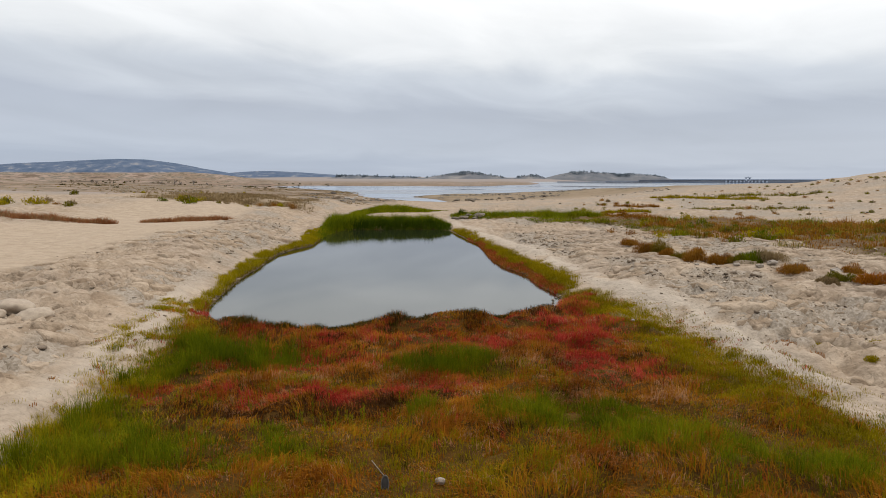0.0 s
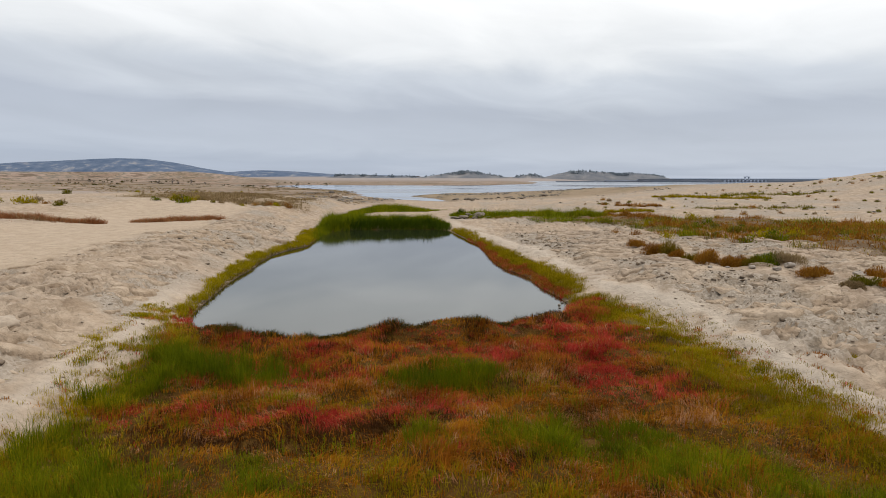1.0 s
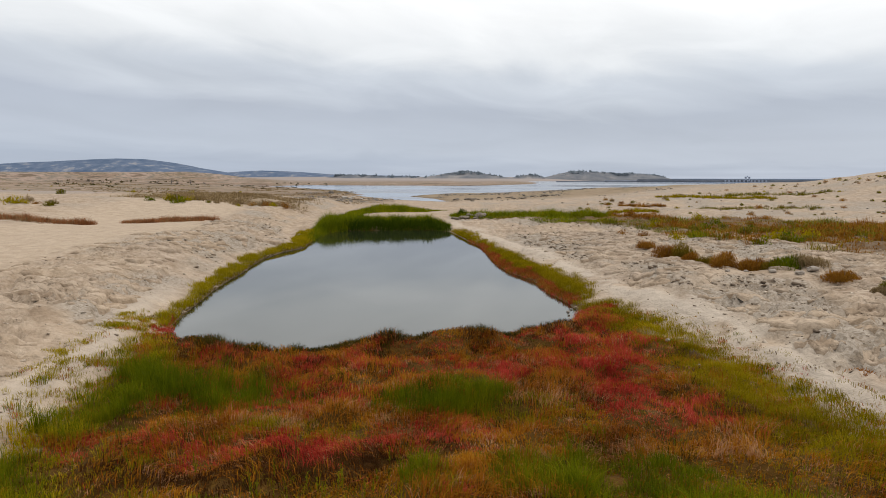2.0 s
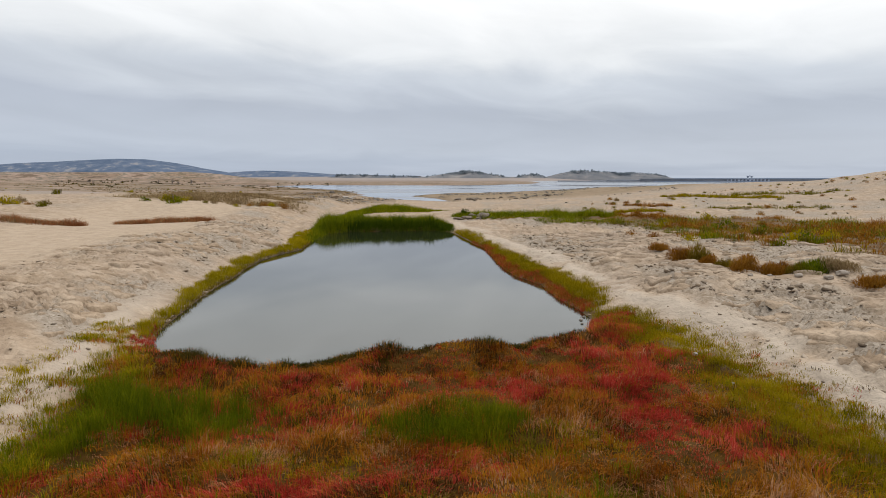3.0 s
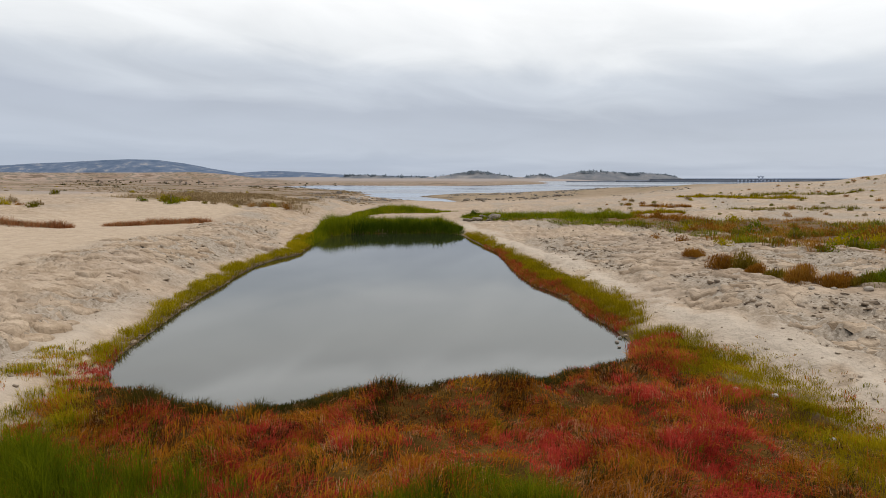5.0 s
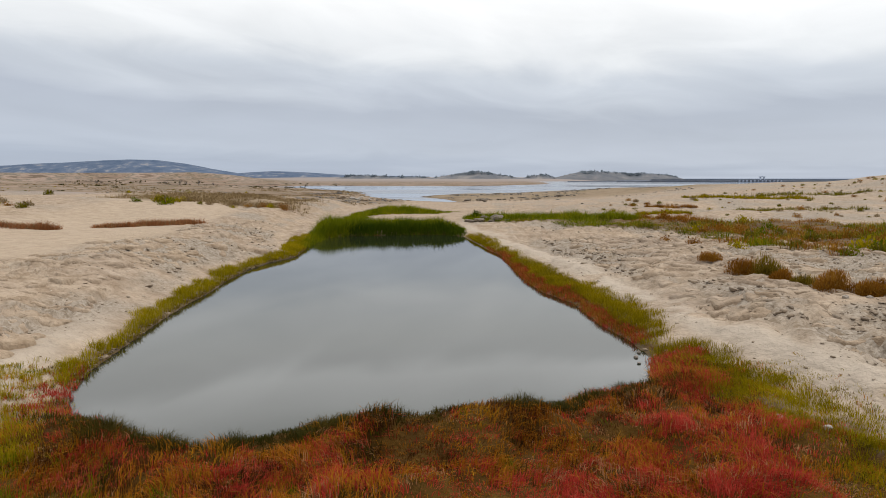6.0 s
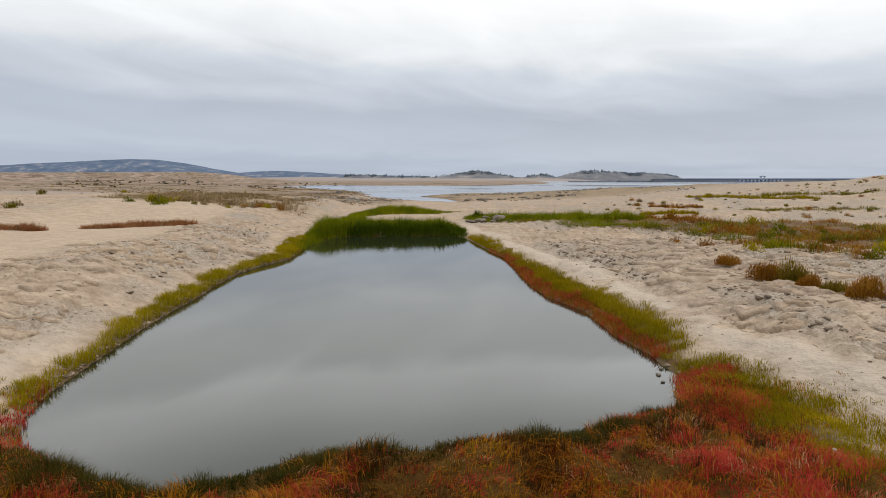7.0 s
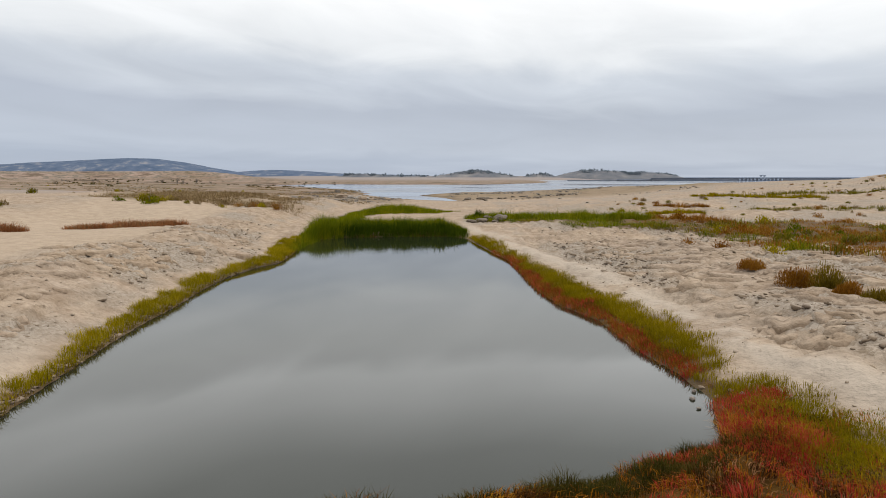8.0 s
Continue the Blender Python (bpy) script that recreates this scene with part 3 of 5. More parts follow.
paint(ground.data, "zone", litter_mask, info["rocky"] * 0.85, info["warm"])
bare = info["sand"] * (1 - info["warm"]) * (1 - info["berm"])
# second mask: grit on drifts and rubble, plus shade painted in cracks and ledges
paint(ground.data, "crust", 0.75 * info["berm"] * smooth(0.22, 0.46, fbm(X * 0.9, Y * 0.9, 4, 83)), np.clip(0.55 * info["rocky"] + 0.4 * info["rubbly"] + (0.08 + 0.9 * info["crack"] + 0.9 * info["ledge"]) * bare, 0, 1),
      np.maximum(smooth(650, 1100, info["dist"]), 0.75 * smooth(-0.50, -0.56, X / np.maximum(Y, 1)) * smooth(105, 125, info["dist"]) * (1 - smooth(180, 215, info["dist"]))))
far_mask = np.where(X < -0.1 * Y, smooth(110, 230, info["dist"]) * (0.7 + 0.3 * smooth(280, 420, info["dist"])), smooth(280, 420, info["dist"]))
mud = smooth(np.where(X < -5, 0.12, 0.15), 0.02, np.abs(info["sd"] - 0.03)) * (Y < 70) + smooth(5, 1, np.abs(info["lk"])) * 0.5
paint(ground.data, "soil", np.clip(info["scrub"] * (0.1 + 1.9 * smooth(0.34, 0.6, fbm(X * 0.05, Y * 0.03, 4, 85))) + smooth(182, 200, Y) * (info["dist"] < 600) * 0.9, 0, 1), np.clip(mud, 0, 1), far_mask)

pond = thing("pond_water", mesh_of("pond_water", [(-14, 17, 0), (6, 17, 0), (6, 61, 0), (-14, 61, 0)], quads=[[0, 1, 2, 3]]), POND_WATER,
             "still grey-green pond water mirroring the overcast sky", "pond", kind="structure")
lake = thing("lake_water", mesh_of("lake_water", [(-1500, 150, LAKE_Z), (4000, 150, LAKE_Z), (4000, 3000, LAKE_Z), (-1500, 3000, LAKE_Z)], quads=[[0, 1, 2, 3]]), LAKE_WATER,
             "pale blue-grey lake under cloud", "lake", kind="structure")

# ---- far hills, woods and dam ----


def hill_material(name, dark, light, bare, scale):
    m, nodes, links, bsdf = material(name)
    geo = nodes.new("ShaderNodeNewGeometry")
    a = noise_node(nodes, links, scale, 6.0, 0.65, geo.outputs["Position"])
    r = ramp_node(nodes, [(0.32, dark), (0.55, light), (0.68, bare)])
    links.new(a.outputs[0], r.inputs[0])
    links.new(r.outputs[0], bsdf.inputs["Base Color"])
    bsdf.inputs["Roughness"].default_value = 1.0
    bsdf.inputs["Specular IOR Level"].default_value = 0.0
    bump_node(nodes, links, a.outputs[0], 0.8, 8.0, bsdf)
    return m


# blue haze of distance is painted into the hill and dam colours
HAZY_FAR_HILL = hill_material("hazy_wooded_hill", (0.052, 0.075, 0.115), (0.088, 0.11, 0.152), (0.2, 0.195, 0.2), 0.016)
HAZY_NEAR_HILL = hill_material("hazy_grass_hill", (0.085, 0.093, 0.108), (0.14, 0.138, 0.142), (0.2, 0.185, 0.175), 0.03)
HAZY_DAM_WALL = hill_material("hazy_dam_concrete", (0.15, 0.167, 0.2), (0.18, 0.197, 0.23), (0.21, 0.227, 0.26), 0.02)


def hill(x0, x1, y, depth, profile, mat, label, seed, rough, base=-4.0, fan=False):
    """A long hill whose crest heights are given at even steps from x0 to x1."""
    nx, ny = 160, 24
    u, v = np.meshgrid(np.linspace(0, 1, nx), np.linspace(-1, 1, ny))
    top = np.interp(u, np.linspace(0, 1, len(profile)), profile)
    x, yy = x0 + (x1 - x0) * u, y + depth * v
    r = (fbm(x / rough, yy / rough, 4, seed) - 0.5) * 0.35
    x = x * (yy / y) if fan else x
    z = base + (top - base) * np.clip((1 - v * v) ** 0.8 * (1 + r * np.abs(v) * 2), 0, 1.02)
    i = np.arange(nx * ny).reshape(ny, nx)
    q = np.stack((i[:-1, :-1], i[:-1, 1:], i[1:, 1:], i[1:, :-1]), -1).reshape(-1, 4)
    return thing("hill", mesh_of("hill", np.stack((x.ravel(), yy.ravel(), z.ravel()), 1), quads=q, smooth_faces=True), mat, label, "hill", kind="structure")


hill(-2900, -1230, 3500, 420, [66, 68, 70, 74, 82, 88, 96, 102, 105, 102, 85, 59, 40, 14], HAZY_FAR_HILL, "long wooded hill beyond the lake, haze in its blue-grey colour", 3, 300)
hill(-1480, -250, 3700, 300, [22, 30, 38, 43, 40, 34, 26, 20, 18, 16, 14, 12], HAZY_FAR_HILL, "low hazy wooded ridge behind the far shore", 5, 200)
hill(-310, -90, 1480, 40, [4, 9, 10, 9, 7, 6, 7, 4], HAZY_NEAR_HILL, "low dry shore rise under a line of trees", 7, 60)
hill(-100, 118, 1450, 60, [3, 7, 11, 15, 18, 15, 11, 7, 3], HAZY_NEAR_HILL, "rounded dry grass hill across the lake", 8, 60)
hill(112, 190, 1460, 40, [4, 8, 11, 9, 4], HAZY_NEAR_HILL, "small dry grass knoll across the lake", 9, 50)
hill(180, 455, 1440, 70, [4, 11, 17, 18, 17, 16, 12, 14, 13, 10, 3], HAZY_NEAR_HILL, "broad dry grass hill with trees across the lake", 10, 60)
# added slope: its dark colour stands for the shore's reflection on the lake
hill(700, 2300, 2400, 1500, [1.0, 1.4, 1.6, 1.4, 1.2, 1.2, 1.0, 1.0, 1.0], HAZY_FAR_HILL, "low slope standing for far shore and darkly reflecting lake", 11, 300, -2.3, True)


def far_woods(x0, x1, y, depth, profile, count, size, seed, label):
    rng = np.random.default_rng(seed)
    u = rng.uniform(0, 1, count)
    u = 0.04 + 0.92 * np.abs((u + (vnoise(u * 9, u * 0, seed) - 0.5) * 0.25 + 1) % 2 - 1)
    x, yy = x0 + (x1 - x0) * u, y + depth * rng.uniform(-0.55, 0.1, count)
    top = np.interp(u, np.linspace(0, 1, len(profile)), profile)
    v = (yy - y) / depth
    z = -4 + (top + 4) * (1 - v * v) ** 0.8 - 0.4
    s = size * rng.lognormal(0, 0.3, count)
    per = 22
    k = np.repeat(np.arange(count), per)
    off = rng.normal(0, 1, (len(k), 3))
    off *= (0.75 * rng.uniform(0.3, 1, len(k)) / np.maximum(np.linalg.norm(off, axis=1), 1e-6))[:, None]
    c = np.stack((x[k] + off[:, 0] * s[k] * 0.8, yy[k] + off[:, 1] * s[k] * 0.8, z[k] + s[k] * (0.85 + off[:, 2])), 1)
    tri = c[:, None, :] + rng.normal(0, 0.34, (len(k), 3, 3)) * s[k][:, None, None]
    return thing("far_woods", mesh_of("far_woods", tri.reshape(-1, 3), tris=np.arange(len(k) * 3).reshape(-1, 3)), HAZY_WOODS, label, "woods", kind="stuff")


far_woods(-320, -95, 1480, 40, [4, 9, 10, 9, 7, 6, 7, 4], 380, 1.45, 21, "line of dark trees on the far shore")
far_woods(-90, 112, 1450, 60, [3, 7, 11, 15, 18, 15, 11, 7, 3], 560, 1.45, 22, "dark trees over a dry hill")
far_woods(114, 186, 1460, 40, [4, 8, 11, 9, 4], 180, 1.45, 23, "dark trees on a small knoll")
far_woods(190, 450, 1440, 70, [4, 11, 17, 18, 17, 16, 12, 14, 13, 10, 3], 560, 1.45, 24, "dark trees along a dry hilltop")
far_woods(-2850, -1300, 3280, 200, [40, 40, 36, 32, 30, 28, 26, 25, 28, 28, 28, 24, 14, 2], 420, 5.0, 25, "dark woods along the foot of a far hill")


def box_mesh(name, boxes):
    """One mesh out of boxes (x0, y0, z0, x1, y1, z1)."""
    verts, quads = [], []
    for x0, y0, z0, x1, y1, z1 in boxes:
        b = len(verts)
        verts += [(x0, y0, z0), (x1, y0, z0), (x1, y1, z0), (x0, y1, z0), (x0, y0, z1), (x1, y0, z1), (x1, y1, z1), (x0, y1, z1)]
        quads += [[b + i for i in f] for f in ((0, 3, 2, 1), (4, 5, 6, 7), (0, 1, 5, 4), (1, 2, 6, 5), (2, 3, 7, 6), (3, 0, 4, 7))]
    return mesh_of(name, verts, quads=quads)


# pier and tower colour, paled towards blue to stand for haze
HAZY_PIER = hill_material("hazy_pier_concrete", (0.33, 0.37, 0.45), (0.38, 0.42, 0.5), (0.43, 0.47, 0.54), 0.05)
dam = tagged(new("dam"), "long low concrete dam with haze-paled piers and a gate tower", "dam")
dam.location = (437, 1000, LAKE_Z - 0.4)
part("wall", box_mesh("wall", [(-165, 0, 0, 130, 8, 4.4), (-215, 1, 0, -165, 8, 3.2), (-290, 2, 0, -215, 8, 2.0)]), HAZY_DAM_WALL, dam)
part("roadway", box_mesh("roadway", [(-165, -0.8, 4.4, 130, 9, 4.75)]), HAZY_DAM_WALL, dam)
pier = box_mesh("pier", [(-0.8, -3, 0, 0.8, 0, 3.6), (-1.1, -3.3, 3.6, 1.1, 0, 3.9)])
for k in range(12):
    p = part("pier", pier, HAZY_PIER, dam, "concrete pier with haze in its pale colour")
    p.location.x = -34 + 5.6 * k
tower = part("gate_tower", box_mesh("gate_tower", [(-3.4, -1.5, 0, -2.0, 1.5, 8.2), (2.0, -1.5, 0, 3.4, 1.5, 8.2), (-4.2, -2, 8.2, 4.2, 2, 9.0), (-0.5, -0.5, 9.0, 0.5, 0.5, 10.2)]), HAZY_PIER, dam, "gate tower with a crossbeam, haze in its pale colour")
tower.location.x = 0

# ---- wet meadow in front of the pond ----
rng = np.random.default_rng(7)


def blob(x, y, cx, cy, rx, ry):
    return np.exp(-(((x - cx) / rx) ** 2 + ((y - cy) / ry) ** 2) ** 1.5)


def band(x, y, x0, y0, x1, y1, w):
    ex, ey = x1 - x0, y1 - y0
    f = np.clip(((x - x0) * ex + (y - y0) * ey) / (ex * ex + ey * ey), 0, 1)
    return np.exp(-(((x - x0 - f * ex) ** 2 + (y - y0 - f * ey) ** 2) / (w * w)) ** 1.5)


def scatter(x0, x1, y0, y1, count):
    x, y = rng.uniform(x0, x1, count), rng.uniform(y0, y1, count)
    return x, y, plan(x, y)


mx, my, mp = scatter(-9.9, 9.4, 8.0, 23.8, 33000)
inner = np.maximum(mp["ul"], mp["ur"])
keep = (mp["sd"] > -0.05) & (rng.uniform(0, 1, len(mx)) < smooth(np.where(mx > 4, 0.75, 0.45), np.where(mx > 4, -0.3, -0.9), inner + (fbm(mx * 1.7, my * 1.7, 3, 91) - 0.5) * 1.3) + np.where(mx > 0, 0.4, 0.06) * smooth(1.6, 0, inner) + 0.9 * smooth(1.6, 0.7, inner) * smooth(0.5, 0.58, fbm(mx * 2.6, my * 0.55, 3, 92)) * (mx < 0) * smooth(13.5, 16, my))
mx, my, mp, inner = mx[keep], my[keep], {k: v[keep] for k, v in mp.items()}, inner[keep]
sdm = mp["sd"]
patch = fbm(mx * 0.7, my * 0.7, 3, 93)
drift2 = fbm(mx * 1.6, my * 1.6, 3, 95)
tall_spots = ((-6.4, 15.6, 1.3, 1.4), (-7.0, 14.5, 0.8, 0.9), (-4.6, 15.7, 1.3, 0.65), (-0.1, 15.6, 1.0, 0.6), (0.7, 15.3, 0.6, 0.4), (-6.6, 11.5, 0.75, 0.8), (-5.2, 10.5, 0.9, 0.55), (-3.7, 10.3, 1.1, 0.5),
              (-2.5, 10.6, 0.8, 0.4), (2.0, 12.1, 1.0, 0.6), (3.3, 12.5, 0.9, 0.5), (4.3, 11.2, 1.0, 0.7), (5.3, 10.2, 0.8, 0.6), (6.2, 9.9, 0.7, 0.6), (-0.3, 12.1, 0.3, 0.3), (-6.4, 9.6, 0.8, 0.5))
w_green = 2.0 * np.clip(sum(blob(mx, my, *b) for b in tall_spots), 0, 1) * (0.45 + 1.1 * drift2)
w_red = 1.9 * smooth(0.5, 1.1, sdm) * smooth(5.0, 2.8, sdm) * (my < 21) * smooth(0.30, 0.5, patch)
for leg in ((3.9, 22.3, 4.0, 17.6, 0.8), (4.0, 17.6, 3.7, 15.2, 0.75), (3.7, 15.2, 4.8, 14.9, 0.7), (-5.7, 13.1, -3.2, 12.85, 0.5), (-3.2, 12.85, -2.1, 13.2, 0.5), (-2.1, 13.2, 0.4, 14.1, 0.55),
            (4.8, 24.3, 5.1, 21.2, 0.55), (-7.6, 20.2, -4.7, 18.0, 0.6), (-3.4, 17.4, -1.2, 18.4, 0.6), (0.2, 17.6, 2.4, 17.8, 0.5), (-8.7, 22.8, -7.9, 20.6, 0.45)):
    w_red = w_red + (2.3 if leg[0] > 0 else 1.5) * band(mx, my, *leg)
w_red = w_red * (1 - 0.85 * blob(mx, my, 0.5, 19.9, 1.7, 0.7))
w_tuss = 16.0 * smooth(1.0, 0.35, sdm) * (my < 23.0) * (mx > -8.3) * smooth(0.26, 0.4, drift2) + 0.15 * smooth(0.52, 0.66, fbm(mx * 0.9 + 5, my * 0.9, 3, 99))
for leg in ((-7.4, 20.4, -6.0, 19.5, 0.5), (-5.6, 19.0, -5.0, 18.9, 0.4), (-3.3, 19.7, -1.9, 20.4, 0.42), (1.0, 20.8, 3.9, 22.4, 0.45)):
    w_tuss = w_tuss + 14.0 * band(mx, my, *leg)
w_yellow = 2.2 * np.where(mx > 0, smooth(-1.9, -0.7, inner), 1.0 * smooth(-1.4, -0.5, inner)) * (0.5 + patch) + 1.9 * smooth(13.2, 11.0, my) * smooth(0.3, 0.55, drift2)
for leg in ((6.0, 22.5, 6.4, 13.5, 0.8), (-3.3, 14.0, -1.8, 14.0, 0.45), (1.3, 14.9, 2.6, 14.9, 0.5), (-0.6, 10.5, 1.4, 10.0, 0.8)):
    w_yellow = w_yellow + (3.6 if leg[0] > 5 else 1.6) * band(mx, my, *leg)
w_straw = 0.16 + 0.25 * smooth(0.54, 0.7, patch)
for b in ((-2.4, 15.3, 0.9, 0.5), (-2.9, 14.7, 0.7, 0.4), (1.9, 18.3, 0.7, 0.5), (2.5, 15.2, 0.8, 0.5), (3.2, 20.4, 0.8, 0.5), (-0.5, 16.8, 0.8, 0.4)):
    w_straw = w_straw + 0.9 * blob(mx, my, *b)
# darkest stems: drifts near the pond and bands across the meadow
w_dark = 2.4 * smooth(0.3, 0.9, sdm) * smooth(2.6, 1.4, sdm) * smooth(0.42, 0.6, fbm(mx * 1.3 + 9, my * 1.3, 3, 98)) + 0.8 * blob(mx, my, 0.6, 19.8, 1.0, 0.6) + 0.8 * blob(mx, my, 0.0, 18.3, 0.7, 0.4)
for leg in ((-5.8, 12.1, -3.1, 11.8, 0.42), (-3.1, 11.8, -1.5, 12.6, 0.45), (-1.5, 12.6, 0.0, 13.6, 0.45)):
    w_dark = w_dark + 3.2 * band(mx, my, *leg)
w_rust = 0.6 + 0.5 * smooth(4.0, 2.0, sdm) + 0.5 * smooth(13.5, 9.5, my) + 0.35 * smooth(0.5, 0.7, drift2)
weights = np.stack((w_green, w_red, w_tuss, w_yellow, w_straw, w_rust, w_dark), 1) + 0.02
weights /= weights.sum(1, keepdims=True)
weights[inner > -0.15] = (0.03, 0.02, 0.01, 0.8, 0.04, 0.09, 0.01)
weights[band(mx, my, -9.0, 23.4, -8.0, 20.6, 0.5) > 0.35] = (0.01, 0.8, 0.02, 0.1, 0.02, 0.06, 0.01)
fields = np.stack([fbm(mx * 1.5 + 31 * k, my * 1.5, 3, 140 + k) + 0.5 * vnoise(mx * 4 + 7 * k, my * 4, 150 + k) for k in range(7)], 1)
score = np.log(weights) + 3.2 * fields + 1.0 * rng.gumbel(0, 1, weights.shape)
kind_of = np.argmax(score, 1)
kind_of[(kind_of == 3) & (mx < -5.2)] = 7
kind_of[(kind_of == 0) & (my < 11.3 + 0.6 * drift2) & (mx > -6.2) & (rng.uniform(0, 1, len(mx)) < 0.8)] = 8
SPECIES = [("tall_green_grass", GREEN, 27, 0.14, 0.46, 0.0075, 0.24, 0.4, "tall fresh green grass in soft clumps on the wet meadow"),
           ("red_weed", RED, 16, 0.13, 0.16, 0.009, 0.8, 0.6, "low crimson marsh weed in matted tussocks"),
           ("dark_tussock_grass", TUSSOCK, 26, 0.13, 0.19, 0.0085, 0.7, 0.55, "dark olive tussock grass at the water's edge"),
           ("yellow_grass", YELLOW, 12, 0.15, 0.15, 0.0095, 0.5, 0.45, "yellow-green grass along the sand's edge"),
           ("straw_grass", STRAW, 13, 0.15, 0.13, 0.0115, 1.0, 0.6, "dull pinkish straw flattened on the meadow"),
           ("rust_grass", RUST, 12, 0.17, 0.19, 0.0125, 0.9, 0.6, "rust-brown and ochre dying grass on the meadow"),
           ("dark_matted_grass", DARK_MAT, 20, 0.16, 0.14, 0.0115, 0.95, 0.6, "dark brown matted stems in bands and drifts over the meadow"),
           ("golden_grass", GOLD, 18, 0.13, 0.26, 0.008, 0.5, 0.45, "golden-yellow grass sprays where meadow meets sand"),
           ("fresh_grass", FRESH, 22, 0.14, 0.34, 0.0075, 0.3, 0.4, "bright yellow-green fresh grass standing in the meadow")]
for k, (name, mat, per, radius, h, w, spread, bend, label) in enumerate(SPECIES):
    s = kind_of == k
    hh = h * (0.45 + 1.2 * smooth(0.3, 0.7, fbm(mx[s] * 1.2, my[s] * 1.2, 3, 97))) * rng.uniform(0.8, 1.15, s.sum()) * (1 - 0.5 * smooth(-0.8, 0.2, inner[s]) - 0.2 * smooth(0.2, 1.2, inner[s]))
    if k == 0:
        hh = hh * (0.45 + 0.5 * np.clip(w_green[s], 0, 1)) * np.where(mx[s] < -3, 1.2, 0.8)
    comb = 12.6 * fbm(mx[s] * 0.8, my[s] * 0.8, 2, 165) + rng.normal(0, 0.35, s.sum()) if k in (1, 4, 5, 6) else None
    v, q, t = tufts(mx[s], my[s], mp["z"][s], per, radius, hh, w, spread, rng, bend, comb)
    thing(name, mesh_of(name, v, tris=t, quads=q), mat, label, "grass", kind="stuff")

# golden grass thick along the sand's edge
edge_rng = np.random.default_rng(71)
ex, ey = edge_rng.uniform(4.3, 9.2, 7000), edge_rng.uniform(10.5, 25.0, 7000)
ep = plan(ex, ey)
out = ep["ur"] + (fbm(ex * 1.4, ey * 1.4, 3, 171) - 0.5) * 1.0
ok = (ep["sd"] > 0.5) & (edge_rng.uniform(0, 1, len(ex)) < smooth(-1.7, -0.9, out) * smooth(0.75, -0.15, out) * (0.45 + 0.55 * smooth(0.35, 0.55, fbm(ex * 0.8, ey * 0.8, 3, 172))))
ex, ey, ez, out = ex[ok], ey[ok], ep["z"][ok], out[ok]
hh = 0.17 * edge_rng.uniform(0.6, 1.25, len(ex)) * (1 - 0.45 * smooth(-0.3, 0.6, out))
pick = edge_rng.uniform(0, 1, len(ex)) < 0.6
for s, mat, label in ((pick, YELLOW, "yellow-olive grass thick along the sand's edge"), (~pick, GOLD, "golden grass sprays along the sand's edge")):
    v, q, t = tufts(ex[s], ey[s], ez[s], 14, 0.17, hh[s], 0.009, 0.7, edge_rng, 0.5)
    thing("edge_grass", mesh_of("edge_grass", v, tris=t, quads=q), mat, label, "grass", kind="stuff")

# the meadow goes on behind
ox, oy, opn = scatter(-9, 9, -8, 8, 3400)
ok = np.maximum(opn["ul"], opn["ur"]) < -0.2
v, q, t = tufts(ox[ok], oy[ok], opn["z"][ok], 6, 0.26, 0.2 * rng.uniform(0.6, 1.3, ok.sum()), 0.028, 0.9, rng, 0.5)
thing("rust_grass", mesh_of("rust_grass", v, tris=t, quads=q), RUST, "rust-brown dying grass further back on the meadow", "grass", kind="stuff")

# leafy weeds standing above the grass
lx, ly, lp = scatter(-7.5, 7.5, 8.4, 13.2, 230)
ok = (smooth(0.42, 0.6, fbm(lx * 0.6, ly * 0.6, 3, 161)) > rng.uniform(0, 1, len(lx))) & (np.maximum(lp["ul"], lp["ur"]) < -0.5)
lx, ly, lz = lx[ok], ly[ok], lp["z"][ok]
tall = rng.uniform(0.16, 0.38, len(lx))
k = np.repeat(np.arange(len(lx)), 18)
up_by = rng.uniform(0.25, 1.0, len(k))
stem = blades(lx, ly, lz, tall, np.full(len(lx), 0.008), np.full(len(lx), 0.08), rng.uniform(0, 6.28, len(lx)), 0.1, rng)
leaf = blades(lx[k], ly[k], lz[k] + tall[k] * up_by * 0.95, rng.uniform(0.025, 0.06, len(k)), rng.uniform(0.008, 0.016, len(k)), rng.uniform(0.6, 1.4, len(k)), rng.uniform(0, 6.28, len(k)), 0.3, rng)
v = np.concatenate((stem[0], leaf[0]))
q = np.concatenate((stem[1], leaf[1] + len(stem[0])))
t = np.concatenate((stem[2], leaf[2] + len(stem[0])))
thing("leafy_weeds", mesh_of("leafy_weeds", v, tris=t, quads=q), LEAF, "upright yellow-green leafy weeds standing over the meadow", "weeds", kind="stuff")

# ---- fringes along the two sides of the pond ----
fx, fy, fp = scatter(-12.5, 7.0, 22.0, 60, 100000)
sdf, inr = fp["sd"], np.maximum(fp["ul"], fp["ur"])
left_side = fx < -4
clump = fbm(fx * 1.3, fy * 1.3, 3, 101)
er_f = edges(fy)[1]
reach = np.where(left_side, 0.42 + 0.25 * smooth(24, 32, fy) + (clump - 0.5) * 0.7, np.clip(sdf + er_f - fx, 0.25, 3) + 0.25 + (clump - 0.5) * 0.9)
ok = (sdf > np.where(left_side, 0.0, -0.05)) & (sdf < reach + 0.5 * smooth(44, 47, fy) * left_side) & (fy < 58)
rusty = rng.uniform(0, 1, len(fx)) < np.where(fy > 26, 0.72, 0.45)
red_edge = ok & (~left_side) & (sdf < 0.5 + (clump - 0.5) * 0.6 - 0.25 * smooth(34, 44, fy) + 0.6 * smooth(25.6, 24.8, fy)) & (fy < 50) & ((fy > 26.6) | (fy < 25.0))
